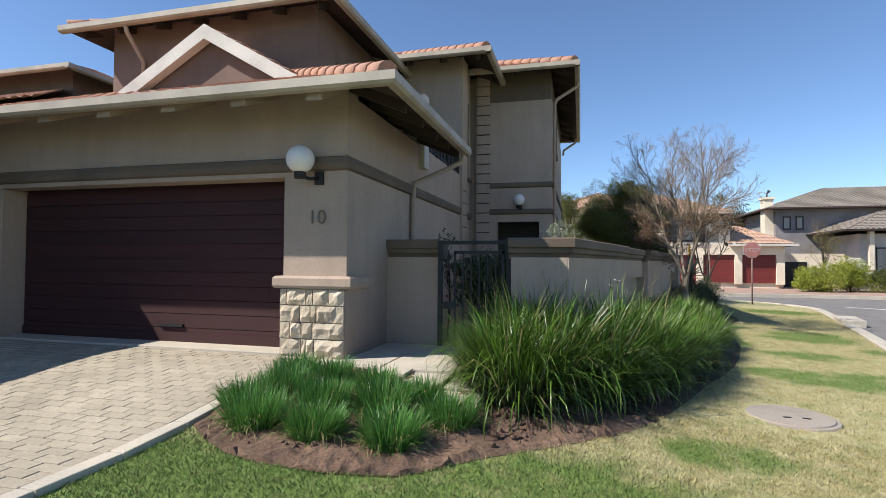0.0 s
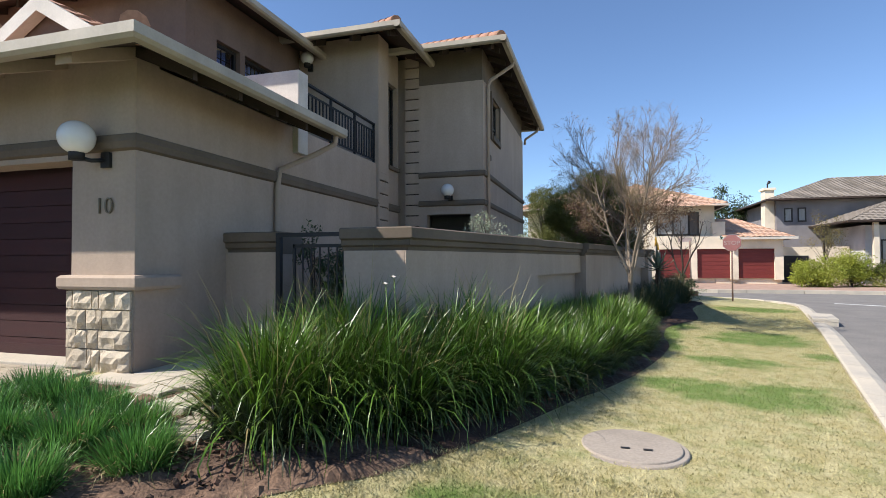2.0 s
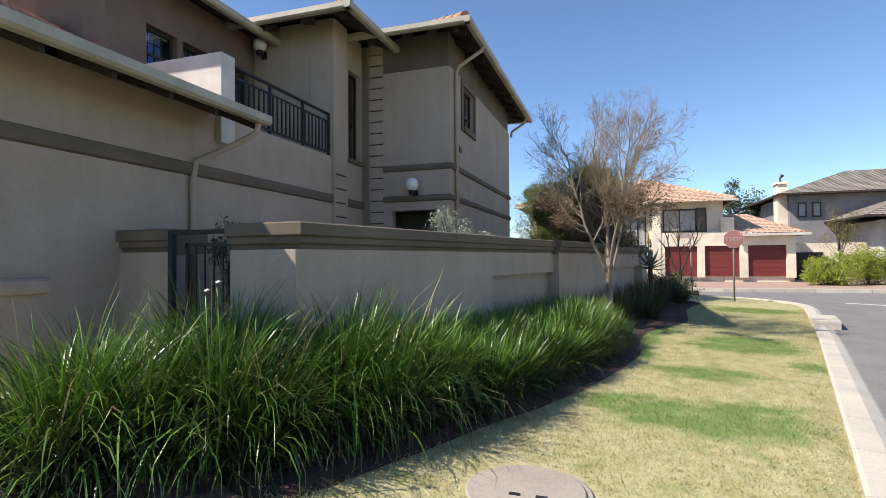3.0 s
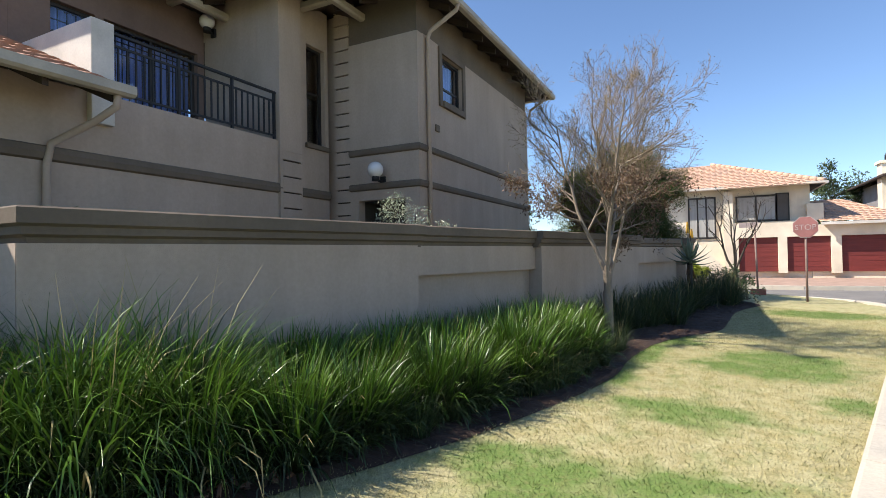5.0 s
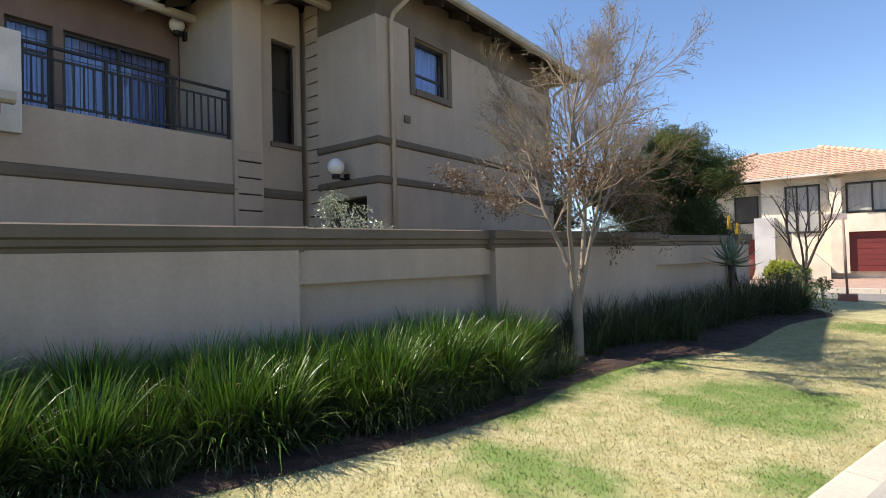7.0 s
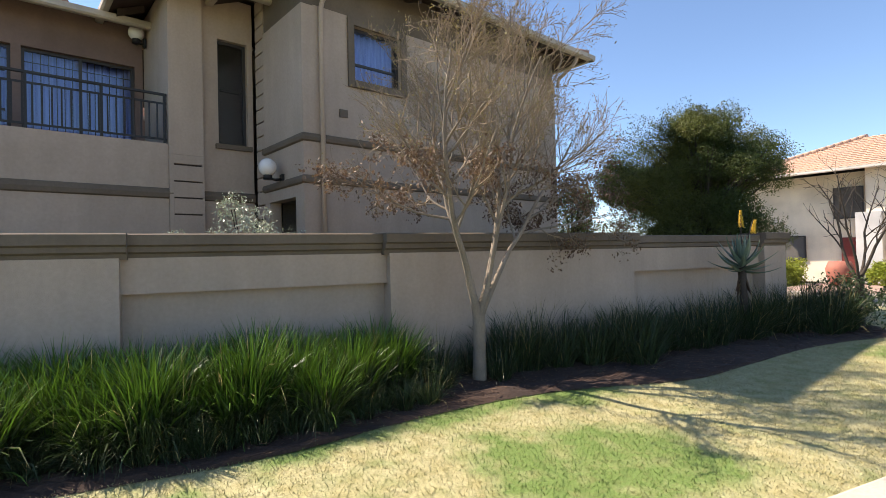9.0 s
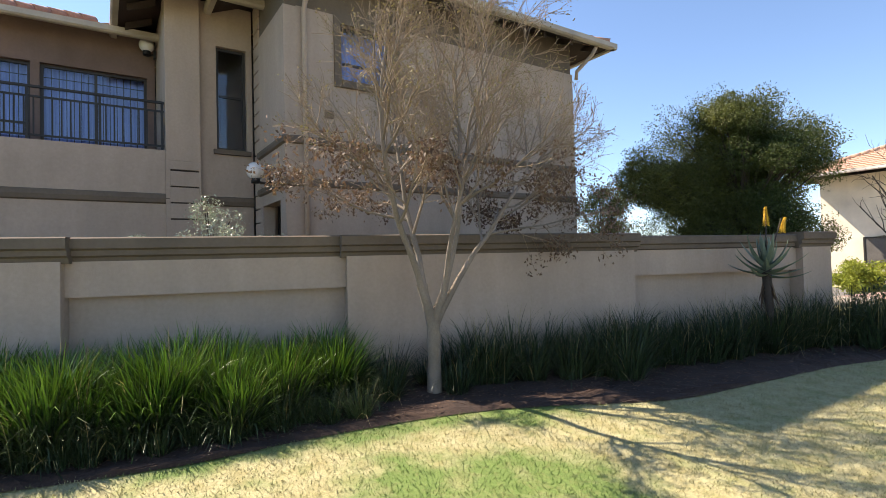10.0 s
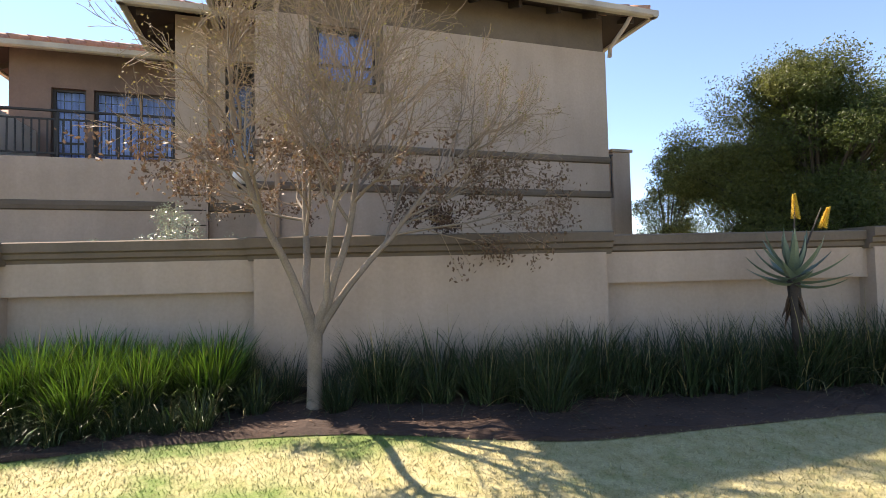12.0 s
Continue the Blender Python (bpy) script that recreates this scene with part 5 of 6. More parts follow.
def bare_tree(name, label, x, y, stems, stem_len, trunk_h, trunk_r, plan, seed, brown=0, buds=0, bark=BARK, brown_z=(1.7, 2.9), slim=1.0):
    z0 = ground_z(x, y)
    t = thing(name, label, "tree", at=(x, y, z0))
    w = Wood(seed)
    w.limb([Vector((0, 0, -0.05)), Vector((0, 0, 0.04)), Vector((0.01, 0, trunk_h * 0.5)), Vector((0, 0.01, trunk_h))], [trunk_r * 1.35, trunk_r * 1.1, trunk_r * 0.95, trunk_r], 12)
    part("trunk", raw("trunk", w.v, w.f, bark, True), None, t)
    w.v, w.f = [], []
    for d, r, *start in stems:
        p = Vector(start[0]) if start else Vector((d[0] * 0.02, d[1] * 0.02, trunk_h - 0.06))
        if start:
            mid = Vector((p.x * 0.35, p.y * 0.45, (trunk_h + p.z) / 2 - 0.03))
            w.limb([Vector((0, 0, trunk_h - 0.08)), mid, p, p + Vector(d).normalized() * 0.1], [trunk_r * 0.8, trunk_r * 0.68, r * 1.05, r], 9)
        w.grow(p, Vector(d).normalized(), stem_len * w.r.uniform(0.92, 1.05), r, 0, plan)
    w.v, w.tv = [[(q[0] * slim, q[1], q[2]) for q in vs] for vs in (w.v, w.tv)]
    w.tips = [(Vector((q.x * slim, q.y, q.z)), d, k) for q, d, k in w.tips]
    part("branchwork", raw("branchwork", w.v, w.f, bark, True), None, t)
    part("twigwork", raw("twigwork", w.tv, w.tf, TWIG if bark is BARK else bark, True), None, t, "thin brown twigs")
    tips = [q for q, _, _ in w.tips]
    g = random.Random(seed + 1)
    if brown:
        low_tips = [q for q in tips if brown_z[0] < q.z < brown_z[1]]
        held = g.sample(low_tips, min(len(low_tips), brown // 9))
        pl = [q + Vector((g.gauss(0, 0.05), g.gauss(0, 0.05), g.gauss(-0.02, 0.05))) for q in held for _ in range(9)]
        part("withered_foliage", raw("withered_foliage", *leaf_cards(pl, 0.05, seed, 0.9, 0.5), LEAF_BROWN), None, t, "brown withered leaves")
    if buds:
        pl = [g.choice(tips) + Vector((g.gauss(0, 0.03), g.gauss(0, 0.03), g.gauss(0, 0.03))) for _ in range(buds)]
        part("seed_spray", raw("seed_spray", *leaf_cards(pl, 0.022, seed + 3, 0.2, 0.7), LEAF_BUD), None, t, "yellow-brown seed heads")
    return t


bare_tree("crape_myrtle_tree", "nearly leafless multi-stemmed tree with withered brown leaves", 2.415, 13.945,
          [((0.08, -0.46, 1), 0.042, (0.02, -0.13, 1.14)), ((-0.17, 0.02, 1), 0.042, (-0.02, -0.08, 1.12)), ((0.08, 0.22, 1), 0.044, (0.0, 0.15, 1.10)), ((-0.05, 0.62, 0.95), 0.038, (0.0, 0.22, 1.05)), ((0.28, 0.10, 1.0), 0.032, (0.05, 0.12, 1.12))], 2.95, 0.80, 0.078,
          [(14, 0.54, 0.8, 0.08, 0.09, 12, 8), (9, 0.50, 0.64, 0.085, 0.10, 6, 5), (7, 0.55, 0.6, 0.06, 0.13, 4, 4), (0, 0, 0, 0.04, 0.16, 3, 3)], 4, brown=7200, buds=12000, brown_z=(1.3, 2.65), slim=0.88)
bare_tree("young_bare_tree", "small leafless street tree with dark stems", 4.6, 21.8,
          [((0.5, 0.1, 1), 0.035), ((-0.6, 0.0, 1), 0.035), ((0.1, 0.4, 1), 0.03), ((-0.1, -0.4, 1), 0.03)], 2.1, 0.95, 0.07,
          [(6, 0.5, 0.6, 0.06, 0.12, 6, 6), (5, 0.5, 0.6, 0.05, 0.15, 4, 4), (0, 0, 0, 0, 0.2, 3, 3)], 9, bark=BARK_DARK)


def leafy_tree(name, label, x, y, low_z, top_z, radius, leaf, count, seed, size=0.09, trunk_r=0.12, squash=1.0, lobes=26, category="tree", masses=()):
    """A trunk with limbs and a crown of leaf clumps with gaps and an uneven outline."""
    z0 = ground_z(x, y)
    t = thing(name, label, category, at=(x, y, z0))
    w = Wood(seed)
    g = np.random.default_rng(seed)
    cz, hz = (low_z + top_z) / 2, (top_z - low_z) / 2
    w.limb([Vector((0, 0, -0.05)), Vector((0.03, 0, low_z * 0.6)), Vector((0, 0.03, cz))], [trunk_r * 1.2, trunk_r, trunk_r * 0.6], 8)
    part("trunk", raw("trunk", w.v, w.f, BARK_DARK, True), None, t)
    w.v, w.f = [], []
    cents = []
    for i in range(lobes):
        az, el = g.uniform(0, 2 * np.pi), np.arcsin(g.uniform(-0.85, 1.0))
        rr = g.uniform(0.25, 0.99)
        c = np.array([np.cos(az) * np.cos(el) * radius * rr, np.sin(az) * np.cos(el) * radius * rr * squash, cz + np.sin(el) * hz * rr])
        fat = radius * g.uniform(0.2, 0.46)
        if masses:
            mx, my, mz, mr = masses[i % len(masses)]
            el = np.arcsin(g.uniform(-0.7, 1.0))
            rr = mr * g.uniform(0.45, 0.85)
            c = np.array([mx + np.cos(az) * np.cos(el) * rr, my + np.sin(az) * np.cos(el) * rr, mz + np.sin(el) * rr * 0.9])
            fat = mr * g.uniform(0.28, 0.5)
        cents.append((c, fat))
        w.limb([Vector((0, 0, low_z * 0.7 + 0.3 * (c[2] - low_z))), Vector(c * np.array([0.5, 0.5, 0.8])), Vector(c)], [trunk_r * 0.4, trunk_r * 0.22, 0.008], 4)
    part("limbwork", raw("limbwork", w.v, w.f, BARK_DARK, True), None, t)
    pl = []
    per = count // lobes
    for c, r in cents:
        d = g.normal(0, 1, (per, 3))
        d /= np.linalg.norm(d, axis=1)[:, None]
        rad = r * (0.45 + 0.6 * g.uniform(0, 1, per) ** 0.6) * (1 + 0.28 * np.sin(d[:, 0] * 5 + c[0] * 9) * np.sin(d[:, 2] * 6 + c[1] * 7))
        q = c + d * rad[:, None] * np.array([1, 1, 0.85])
        pl.append(q[q[:, 2] > 0.05])
    part("crown", raw("crown", *leaf_cards(np.concatenate(pl), size, seed, 0.2, 0.36), leaf), None, t)
    return t


leafy_tree("olive_green_tree", "broad dense olive-green tree behind the wall", 1.75, 22.0, 0.9, 4.6, 1.9, LEAF_OLIVE, 300000, 31, 0.05, 0.14, 1.0, 170,
           masses=((-1.15, -1.25, 2.9, 0.8), (-0.55, 0.2, 3.55, 1.35), (0.6, 0.1, 3.1, 1.1), (0.2, 0.9, 3.2, 1.2), (-0.1, -0.3, 2.1, 1.25), (0.1, -0.4, 3.95, 0.8), (-1.0, -0.75, 2.1, 1.05), (-0.75, -0.5, 2.9, 0.95), (0.75, -0.1, 1.9, 1.05)))
leafy_tree("olive_green_tree", "tall olive-green tree standing behind other trees", -0.7, 27.5, 1.2, 5.6, 1.5, LEAF_OLIVE, 60000, 32, 0.06, 0.14, 1.0, 60,
           masses=((0, 0, 3.6, 1.5), (0.5, -0.3, 2.6, 1.2), (-0.3, 0.2, 4.6, 0.9), (-0.2, -0.2, 2.0, 1.1)))
leafy_tree("garden_tree", "small grey-green garden tree behind the house", -2.15, 22.4, 0.8, 3.6, 0.8, LEAF_OLIVE, 16000, 33, 0.06, 0.08, 1.0, 26,
           masses=((0, 0, 2.8, 0.75), (0.1, 0.0, 2.1, 0.75), (-0.3, 0.2, 2.5, 0.7)))
leafy_tree("silver_shrub", "shrub with shiny silvery leaves above the wall", -0.35, 12.15, 0.9, 2.24, 0.62, LEAF_SILVER, 6500, 34, 0.05, 0.03, 1.7, 24, "shrub")
leafy_tree("dark_shrub", "low dark shrub at the end of the wall", 4.35, 22.2, 0.1, 0.95, 0.9, LEAF_DEEP, 4000, 35, 0.08, 0.03, 1.3, 16, "shrub")

bed_litter()


def aloe(x, y):
    z0 = ground_z(x, y)
    a = thing("aloe", "grey-green aloe with toothed leaves and yellow flower spikes", "succulent", at=(x, y, z0))
    bm = bmesh.new()
    tube(bm, [(0, 0, -0.05), (0.02, 0, 0.6), (0, 0, 1.25)], [0.06, 0.055, 0.07], 10)
    part("stem", bm, BARK_DARK, a)
    r = random.Random(2)

    def blade(az, ang, L, width, bend, base_z, material, label=""):
        bm = bmesh.new()
        rows, p = [], Vector((0, 0, base_z))
        fw, sd = Vector((math.cos(az), math.sin(az), 0)), Vector((-math.sin(az), math.cos(az), 0))
        for k in range(8):
            t = k / 7
            w, th = width * (1 - t ** 1.7) + 0.003, 0.022 * (1 - t) + 0.003
            nn = Vector((0, 0, 1)) * math.cos(ang) - fw * math.sin(ang)
            rows.append([bm.verts.new(p + sd * w + nn * 0.016 * (1 - t)), bm.verts.new(p - nn * th), bm.verts.new(p - sd * w + nn * 0.016 * (1 - t)), bm.verts.new(p)])
            p = p + (fw * math.cos(ang) + Vector((0, 0, 1)) * math.sin(ang)) * (L / 7)
            ang += bend
        for r0, r1 in zip(rows, rows[1:]):
            for k in range(4):
                bm.faces.new((r0[k], r0[(k + 1) % 4], r1[(k + 1) % 4], r1[k]))
        part("leaf", bm, material, a, label)

    for i in range(30):
        blade(i * 2.4, -0.25 + 1.5 * (i / 30) ** 0.9, 0.56 * r.uniform(0.85, 1.1) * (0.8 if i > 20 else 1), 0.052, r.uniform(0.05, 0.12), 1.14 + 0.006 * i, ALOE)
    for i in range(14):
        blade(i * 2.1, -0.7 - 0.4 * r.random(), 0.36 * r.uniform(0.7, 1.1), 0.03, -0.07, 1.10 - 0.015 * i, LEAF_BROWN, "dry drooping dead leaf")
    for dx, dy, top, tip in ((-0.03, 0.12, 2.16, 0.0), (0.05, 0.42, 2.05, 0.12)):
        bm = bmesh.new()
        tube(bm, [(0, 0, 1.2), (dx * 0.5, dy * 0.5, 1.6), (dx, dy, top - 0.05)], [0.014, 0.011, 0.006], 6)
        part("flower_stalk", bm, BARK_DARK, a)
        bm = bmesh.new()
        for k in range(90):
            u, az = k / 89, k * 2.4
            c = Vector((dx * (1 + 0.06 * u), dy + tip * u, top - 0.26 + 0.26 * u * (1 - 1.5 * tip)))
            o = Vector((math.cos(az), math.sin(az), -0.55 + 1.1 * u)) * (0.048 * (1 - 0.7 * u) + 0.006)
            tube(bm, [c, c + o * 0.6, c + o], [0.005, 0.007, 0.004], 5)
        part("flower_spike", bm, ALOE_FLOWER, a, "yellow flower spike")


aloe(3.52, 19.15)


# ---------------------------------------------------------------- street furniture
def stop_sign():
    x, y = 6.44, 22.9
    z0 = ground_z(x, y)
    sgn = thing("stop_sign", "faded red octagonal stop sign on a thin pole", "road sign", at=(x, y, z0))
    bm = bmesh.new()
    tube(bm, [(0, 0, -0.1), (0.0, 0, 2.40)], 0.03, 10)
    part("pole", bm, POLE, sgn)
    def octagon(r, y0, y1):
        bm = bmesh.new()
        ring = [(r * math.cos(math.pi / 8 + k * math.pi / 4), r * math.sin(math.pi / 8 + k * math.pi / 4)) for k in range(8)]
        a = [bm.verts.new((p, y0, 2.14 + q)) for p, q in ring]
        b = [bm.verts.new((p, y1, 2.14 + q)) for p, q in ring]
        bm.faces.new(a), bm.faces.new(b[::-1])
        for k in range(8):
            bm.faces.new((a[k], b[k], b[(k + 1) % 8], a[(k + 1) % 8]))
        return bm
    part("border", octagon(0.325, -0.05, -0.036), SIGN_WHITE, sgn)
    part("plate", octagon(0.308, -0.056, -0.0505), SIGN_RED, sgn)
    cu = bpy.data.curves.new("lettering", "FONT")
    cu.body, cu.size, cu.extrude, cu.align_x = "STOP", 0.215, 0.002, "CENTER"
    tmp = bpy.data.objects.new("lettering", cu)
    scene.collection.objects.link(tmp)
    me = bpy.data.meshes.new_from_object(tmp.evaluated_get(bpy.context.evaluated_depsgraph_get()))
    bpy.data.objects.remove(tmp)
    me.materials.clear()
    me.materials.append(SIGN_WHITE)
    t = part("lettering", me, None, sgn, "pale letters STOP")
    t.matrix_basis = pose(0, -0.06, 2.065, 90, 0, 0)
    sgn.rotation_euler = (0, 0, radians(-8))


stop_sign()


def name_post():
    x, y = 5.38, 24.9
    p = thing("street_post", "thin steel post in a brown brick footing", "post", at=(x, y, 0.0))
    bm = bmesh.new()
    tube(bm, [(0, 0, 0), (-0.05, 0, 2.3)], 0.03, 8)
    part("pole", bm, POLE, p)
    bm = bmesh.new()
    box(bm, -0.5, 0.05, -0.015, 0.015, 2.25, 2.42)
    part("name_plate", bm, SIGN_WHITE, p)
    bm = bmesh.new()
    box(bm, -0.22, 0.22, -0.15, 0.15, -0.2, 0.22, 0.02)
    part("footing", bm, CLAY_POT, p)


name_post()

# ---------------------------------------------------------------- houses across the street
def facade_window(parent, x0, x1, y, z0, z1, mullions=1, inner=None):
    inner = inner or PALE_CURTAIN
    w = part("window", boxes((x0, x1, y - 0.02, y + 0.02, z0, z1)), ROOM, parent)
    for k in range(mullions + 1):
        a = x0 + (x1 - x0) * k / (mullions + 1)
        b = x0 + (x1 - x0) * (k + 1) / (mullions + 1)
        part("pane", boxes((a + 0.04, b - 0.04, y - 0.034, y - 0.024, z0 + 0.05, z1 - 0.05)), inner, w)
    fr = [(x0 - 0.05, x1 + 0.05, y - 0.07, y - 0.021, z0 - 0.06, z0 - 0.001), (x0 - 0.05, x1 + 0.05, y - 0.06, y - 0.021, z1 + 0.001, z1 + 0.05), (x0 - 0.05, x0 + 0.01, y - 0.06, y - 0.036, z0, z1), (x1 - 0.01, x1 + 0.05, y - 0.06, y - 0.036, z0, z1)]
    fr += [(x0 + (x1 - x0) * k / (mullions + 1) - 0.03, x0 + (x1 - x0) * k / (mullions + 1) + 0.03, y - 0.06, y - 0.036, z0, z1) for k in range(1, mullions + 1)]
    part("frame", boxes(*fr), FRAME, w)


def facade_garage(parent, x0, x1, y, z0, z1):
    d = part("garage_door", boxes((x0, x1, y - 0.03, y + 0.02, z0, z1)), GARAGE_RED, parent, "dark red timber garage door")
    for k in range(7):
        h = (z1 - z0) / 7
        part("board", boxes((x0 + 0.02, x1 - 0.02, y - 0.05, y - 0.031, z0 + k * h + 0.006, z0 + (k + 1) * h - 0.006)), GARAGE_RED, d)


def cream_house():
    h = thing("cream_house", "cream two-storey house with terracotta roof and red garage doors", "house")
    Y = 37.3
    part("upper_block", boxes((2.0, 8.7, Y + 0.1, 46, 0, 4.9)), CREAM_WALL, h)
    part("left_block", boxes((-3.0, 2.0, Y + 1.2, 46, 0, 4.9)), CREAM_WALL, h)
    wall_with_holes("garage_front", "y", Y - 0.3, 0.3, 4.95, 12.3, 0.3, 2.75, [(5.43, 7.22, 0.3, 2.18), (7.62, 9.48, 0.3, 2.18), (9.9, 11.85, 0.3, 2.18)], CREAM_WALL, h)
    part("garage_block", boxes((8.71, 12.3, Y + 0.001, 44, 0, 2.75)), CREAM_WALL, h)
    part("balcony_wall", boxes((4.95, 8.9, Y - 0.3, Y + 0.098, 2.751, 3.0), (8.5, 9.2, Y - 0.3, Y + 0.099, 3.001, 3.85)), CREAM_WALL, h)
    for x0, x1 in ((5.43, 7.22), (7.62, 9.48), (9.9, 11.85)):
        facade_garage(h, x0, x1, Y - 0.08, 0.38, 2.17)
    for x in (4.98,):
        part("pilaster", boxes((x - 0.22, x + 0.22, Y - 0.34, Y + 0.09, 0.3, 4.7)), CREAM_WALL, h)
    facade_window(h, 5.4, 7.2, Y + 0.09, 3.1, 4.4, 1)
    facade_window(h, 7.25, 7.75, Y + 0.09, 3.1, 4.45, 0, ROOM)
    facade_window(h, 3.05, 4.35, Y + 0.09, 2.25, 4.45, 2)
    facade_window(h, 0.7, 1.7, Y + 1.19, 2.9, 4.2, 0, ROOM)
    facade_window(h, -1.4, -0.5, Y + 1.19, 1.0, 2.1, 0, ROOM)
    part("entrance_door", boxes((0.9, 1.7, Y + 1.1, Y + 1.19, 0.4, 2.0)), GARAGE_RED, h)
    part("entrance_pier", boxes((1.75, 2.6, Y - 0.6, Y + 0.09, 0, 3.0)), GREY_WALL, h)
    bm = bmesh.new()
    vs = [bm.verts.new(p) for p in ((3.3, Y - 0.9, 0), (4.74, Y - 0.9, 0), (4.74, Y - 0.9, 0.6), (3.3, Y - 0.9, 2.2))]
    bm.faces.new(vs)
    r = bmesh.ops.extrude_face_region(bm, geom=bm.faces[:])
    for v in r["geom"]:
        if isinstance(v, bmesh.types.BMVert):
            v.co.y += 0.95
    part("stair_wall", bm, CREAM_WALL, h)
    hip_roof("upper_roof", h, -3.6, 9.25, Y - 0.6, 46.6, 4.9, 0.40, TILE_PALE, gut=WHITE, gutters="SE")
    v, f = [], []
    tile_face(v, f, (4.6, Y - 1.2, 4.75), (8.6, Y - 1.2, 4.75), (6.4, Y + 1.6, 5.8), (6.8, Y + 1.6, 5.8))
    tile_face(v, f, (9.0, Y - 0.7, 2.85), (12.8, Y - 0.7, 2.85), (9.0, Y + 3.4, 4.25), (10.6, Y + 3.4, 4.25))
    tile_face(v, f, (12.8, Y - 0.7, 2.85), (12.8, 44.5, 2.85), (10.6, Y + 3.4, 4.25), (10.6, 42, 4.25))
    part("garage_roof", raw("garage_roof", v, f, TILE_PALE), None, h)
    bm = bmesh.new()
    sweep(bm, [(0, 2.72), (0.12, 2.72), (0.12, 2.86), (0, 2.86)], [(9.0, Y - 0.7), (12.8, Y - 0.7), (12.8, 44.5)])
    part("fascia", bm, WHITE, h)


cream_house()


def grey_house():
    h = thing("grey_house", "pale grey two-storey house with brown tile roof and chimney", "house")
    Y = 42.0
    # upper wall stands in sun here, so its shade is in the colour
    part("upper_block", boxes((13.4, 30, Y, 52, 0, 5.5)), SHADE_GREY_WALL, h, "upper wall with its shade put into a darker grey")
    part("front_block", boxes((16.6, 30, Y - 4.5, Y - 0.001, 0, 3.5)), GREY_WALL, h)
    part("chimney", boxes((12.8, 13.38, Y + 0.3, Y + 1.2, 0, 6.3), (12.7, 13.48, Y + 0.2, Y + 1.3, 6.3, 6.45)), CREAM_WALL, h, "cream plastered chimney")
    bm = bmesh.new()
    tube(bm, [(13.1, Y + 0.75, 6.45), (13.1, Y + 0.75, 6.75), (13.25, Y + 0.75, 6.95)], [0.05, 0.05, 0.12], 8)
    part("chimney_cowl", bm, BLACK, h)
    hip_roof("upper_roof", h, 12.7, 31, Y - 0.7, 52.7, 5.55, 0.36, TILE_GREY, gut=TIMBER, gutters="SW", caps=False)
    hip_roof("front_roof", h, 15.4, 31, Y - 5.6, Y + 1.5, 3.7, 0.40, TILE_GREY, gut=TIMBER, gutters="SW", caps=False)
    for x in (13.9, 14.7):
        facade_window(h, x, x + 0.4, Y - 0.001, 4.1, 4.95, 0)
    for x in (17.4, 19.5, 21.6):
        facade_window(h, x, x + 1.3, Y - 4.501, 0.8, 2.6, 1)
    for x in (16.7, 19.0, 21.2):
        part("veranda_post", boxes((x, x + 0.25, Y - 5.3, Y - 5.05, 0, 3.6)), CREAM_WALL, h)


grey_house()


def garden_wall():
    w = thing("yard_wall", "pale yard wall with white capping across the street", "wall", kind="structure")
    part("wall_body", boxes((12.5, 16.5, 39.2, 39.4, 0, 2.3)), CREAM_WALL, w)
    part("yard_gate", boxes((12.7, 14.3, 39.15, 39.199, 0.1, 1.75)), BLACK, w)


garden_wall()
for i, (x, y, r, hgt, leaf, nm) in enumerate(((12.6, 33.6, 1.2, 1.35, LEAF_LIME, "lime_green_shrub"), (14.6, 34.2, 1.4, 1.5, LEAF_LIME, "lime_green_shrub"), (16.8, 34.6, 1.5, 1.3, LEAF_OLIVE, "olive_shrub"), (19.2, 35.2, 1.5, 1.2, LEAF_DEEP, "dark_green_shrub"), (3.2, 35.6, 0.8, 1.0, LEAF_LIME, "lime_green_shrub"), (-0.4, 34.8, 1.0, 1.1, LEAF_LIME, "lime_green_shrub"))):
    leafy_tree(nm, "rounded garden shrub across the street", x, y, 0.0, hgt + 0.25, r, leaf, 12000, 60 + i, 0.12, 0.03, 0.8, 22, "shrub")
leafy_tree("far_conifer", "dark green conifer-like tree behind the cream house", 12.2, 50, 2.5, 7.9, 2.1, LEAF_DEEP, 7000, 71, 0.22, 0.2, 1.0, 24)
leafy_tree("airy_street_tree", "thin airy yellow-green tree before the grey house", 14.2, 36.5, 1.6, 4.5, 1.3, LEAF_BUD, 1500, 72, 0.10, 0.05, 1.0, 18)
bm = bmesh.new()
tube(bm, [(1.4, 35.6, 0.0), (1.4, 35.6, 0.25), (1.4, 35.6, 0.7), (1.4, 35.6, 1.0)], [0.3, 0.42, 0.5, 0.38], 16)
tagged(part("clay_pot", bm, CLAY_POT, None), "large round terracotta garden pot", "plant pot")


def storm_drain():
    """A kerb inlet: a concrete slab over a solid block, dark as a mouth's shade."""
    d = thing("storm_drain", "pale concrete kerb inlet with a solid block coloured dark as the opening's shade", "storm drain")
    d.matrix_basis = pose(*street(11.7, 4.47), -0.02, 0, 0, -14.5)
    part("slab", boxes((-0.22, 0.30, -0.75, 0.75, 0.02, 0.10), bevel=0.012), CONCRETE, d)
    # no hollow: a dark-coloured block gives the shade of the mouth
    part("mouth", boxes((-0.2, 0.24, -0.68, 0.68, -0.12, 0.019)), TIMBER, d, "solid block coloured dark as the opening's shade")
    part("cheek", boxes((-0.2, 0.29, -0.75, -0.69, -0.12, 0.019)), CONCRETE, d)
    part("cheek", boxes((-0.2, 0.29, 0.69, 0.75, -0.12, 0.019)), CONCRETE, d)


storm_drain()


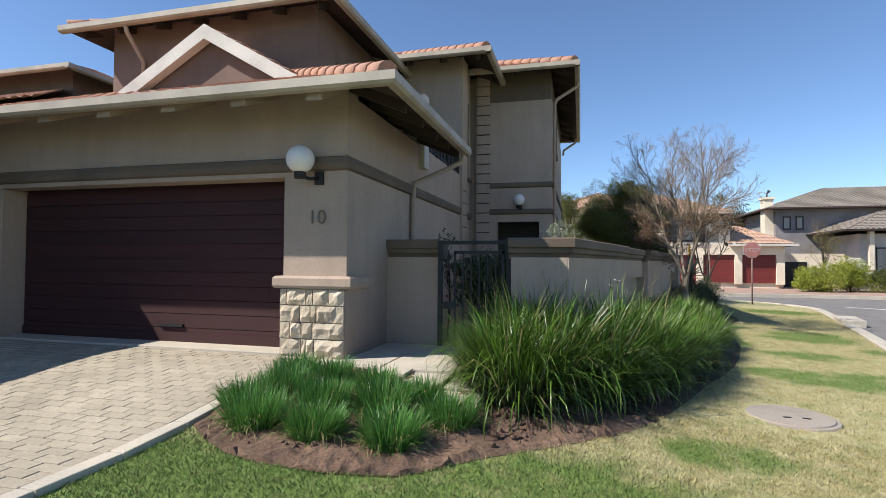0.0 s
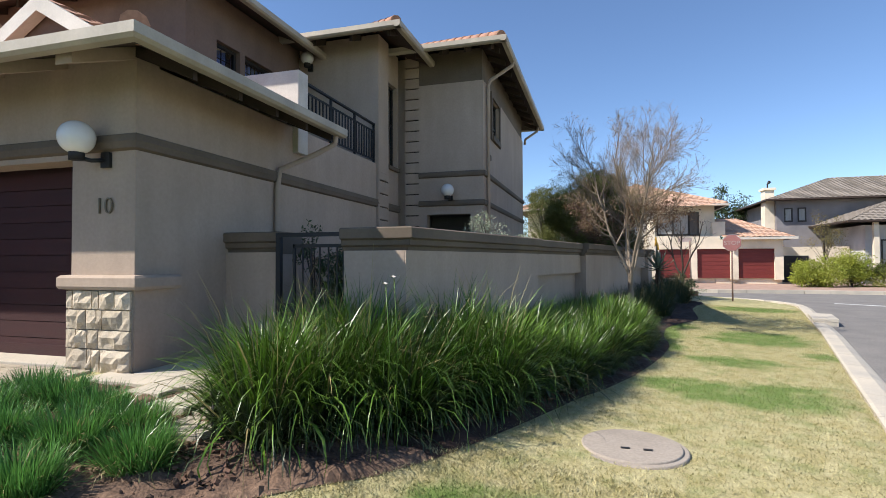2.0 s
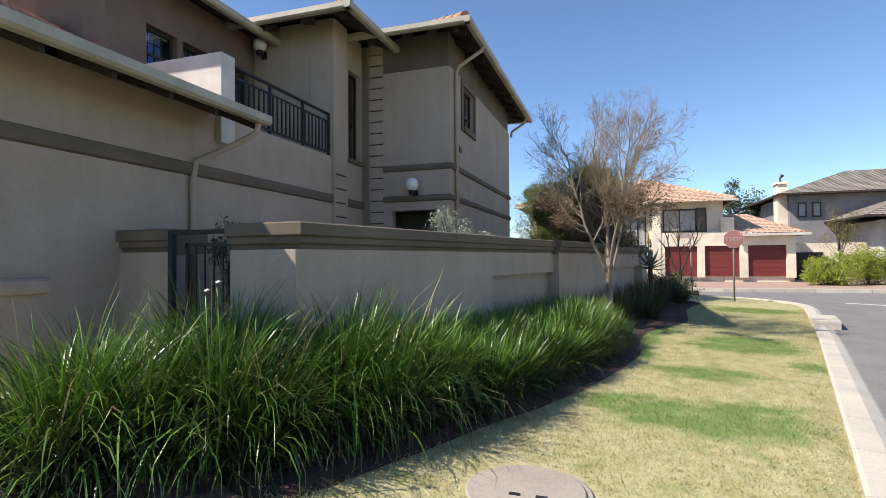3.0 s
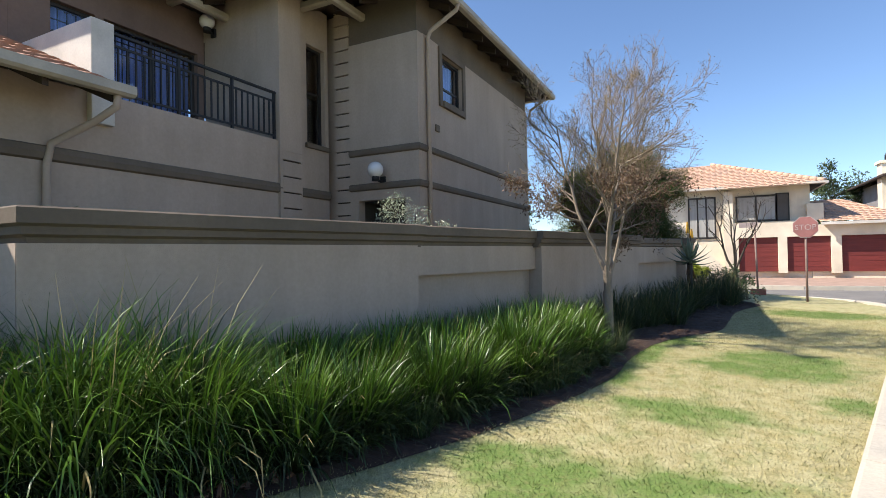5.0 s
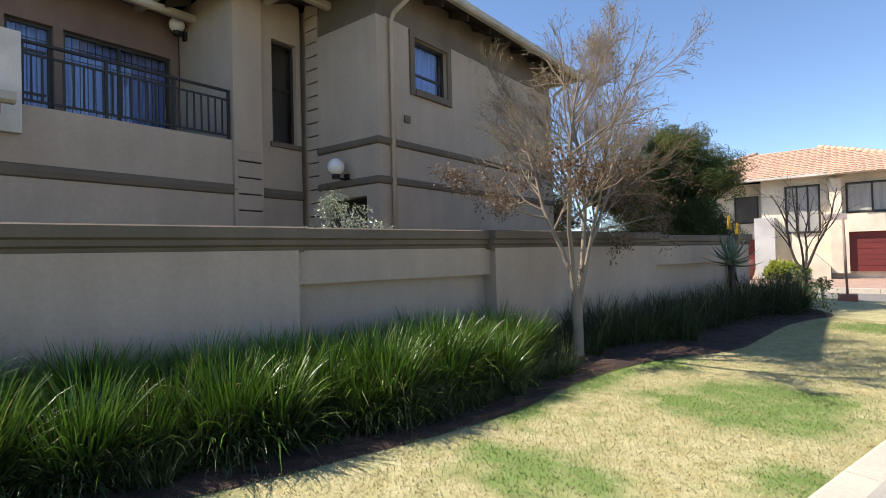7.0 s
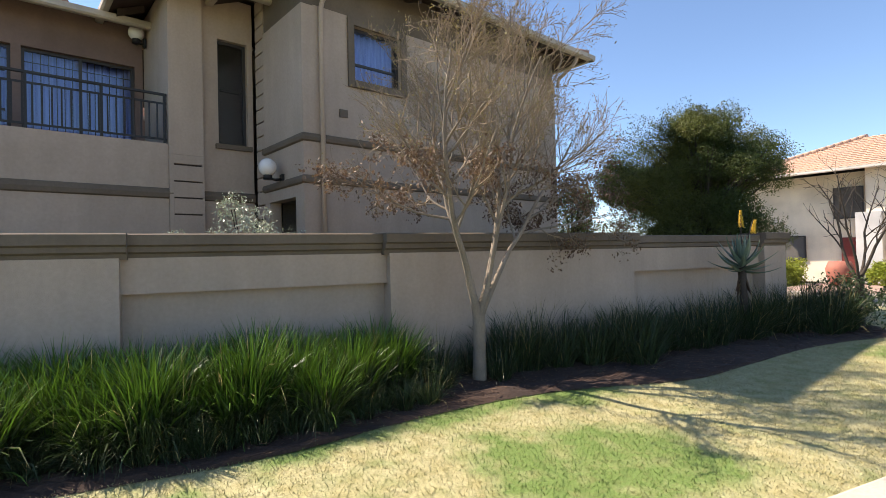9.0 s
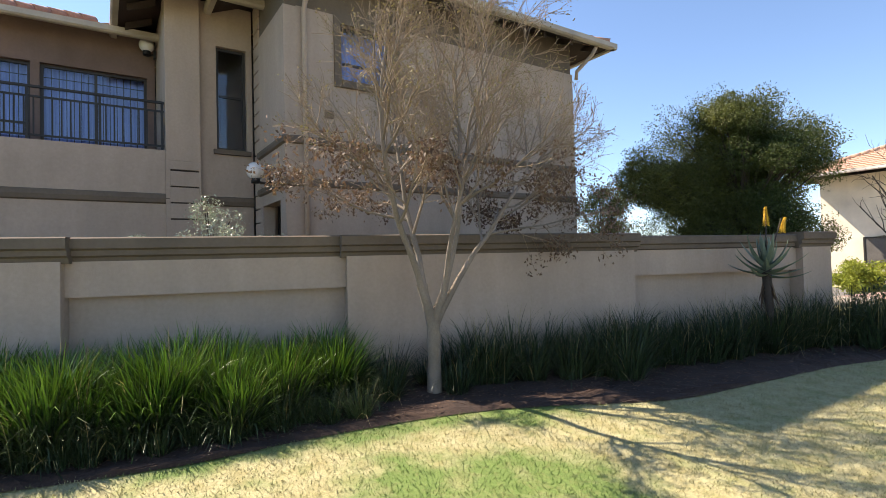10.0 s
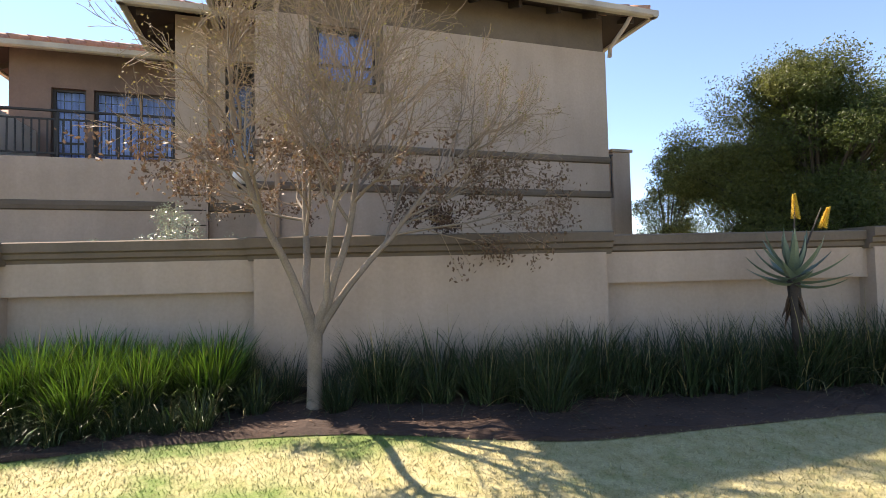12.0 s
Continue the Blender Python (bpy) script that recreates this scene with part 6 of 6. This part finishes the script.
def garden_stake(x, y):
    """A thin dark stake with a small knob at the bed's corner."""
    g = thing("garden_stake", "thin dark stake standing at the edge of the path", "stake", at=(x, y, ground_z(x, y)))
    bm = bmesh.new()
    tube(bm, [(0, 0, -0.05), (0.005, 0, 0.2), (0, 0, 0.36)], 0.012, 7)
    part("post", bm, BLACK, g)
    bm = bmesh.new()
    tube(bm, [(0, 0, 0.355), (0, 0, 0.375), (0, 0, 0.40)], [0.018, 0.022, 0.014], 8)
    part("knob", bm, BLACK, g)


garden_stake(-0.93, 4.68)
bm = bmesh.new()
bmesh.ops.create_icosphere(bm, subdivisions=3, radius=0.07)
for v in bm.verts:
    v.co = Vector((v.co.x * 1.25, v.co.y, v.co.z * 0.75)) * (1 + 0.35 * noise.noise(v.co * 14))
stone = tagged(part("garden_stone", bm, BARK_CHIP, None), "rough brown stone lying on the bed", "stone")
stone.location = (-0.7, 4.62, ground_z(-0.7, 4.62) + 0.06)
bm = bmesh.new()
tube(bm, [(4.95, 22.65, -0.1), (4.88, 22.65, 0.72)], [0.035, 0.03], 7)
tagged(part("wooden_stake", bm, BARK, None), "short leaning wooden stake at the bed's end", "stake")


def white_flower(x, y, z):
    f = thing("white_flower", "small white three-petalled flower on a thin stalk", "flower", at=(x, y, ground_z(x, y)))
    h = z - ground_z(x, y)
    bm = bmesh.new()
    tube(bm, [(0, 0, 0), (0.03, 0, h * 0.6), (0, 0, h)], 0.004, 5)
    part("stalk", bm, BLADE, f)
    for k in range(3):
        a = k * 2.094
        d, e = Vector((math.cos(a), math.sin(a), 0.35)), Vector((-math.sin(a), math.cos(a), 0))
        bm = bmesh.new()
        top = Vector((0, 0, h))
        vs = [bm.verts.new(top), bm.verts.new(top + d * 0.025 + e * 0.017), bm.verts.new(top + d * 0.05), bm.verts.new(top + d * 0.025 - e * 0.017)]
        bm.faces.new(vs)
        part("petal", bm, WHITE, f)


white_flower(0.20, 5.17, 1.33)
white_flower(0.25, 5.21, 1.38)
# added leaf mass: hides the bright wall where the gate has only shade
leafy_tree("garden_shrub", "added dark shrub standing in for the shade behind the gate", -1.55, 8.3, 0.1, 1.75, 0.85, LEAF_DEEP, 9000, 82, 0.06, 0.03, 0.8, 18, "shrub")
leafy_tree("thin_garden_plant", "thin dark plant behind the garden gate", -2.15, 8.1, 1.0, 1.8, 0.4, LEAF_DEEP, 500, 81, 0.07, 0.015, 1.0, 7, "plant")
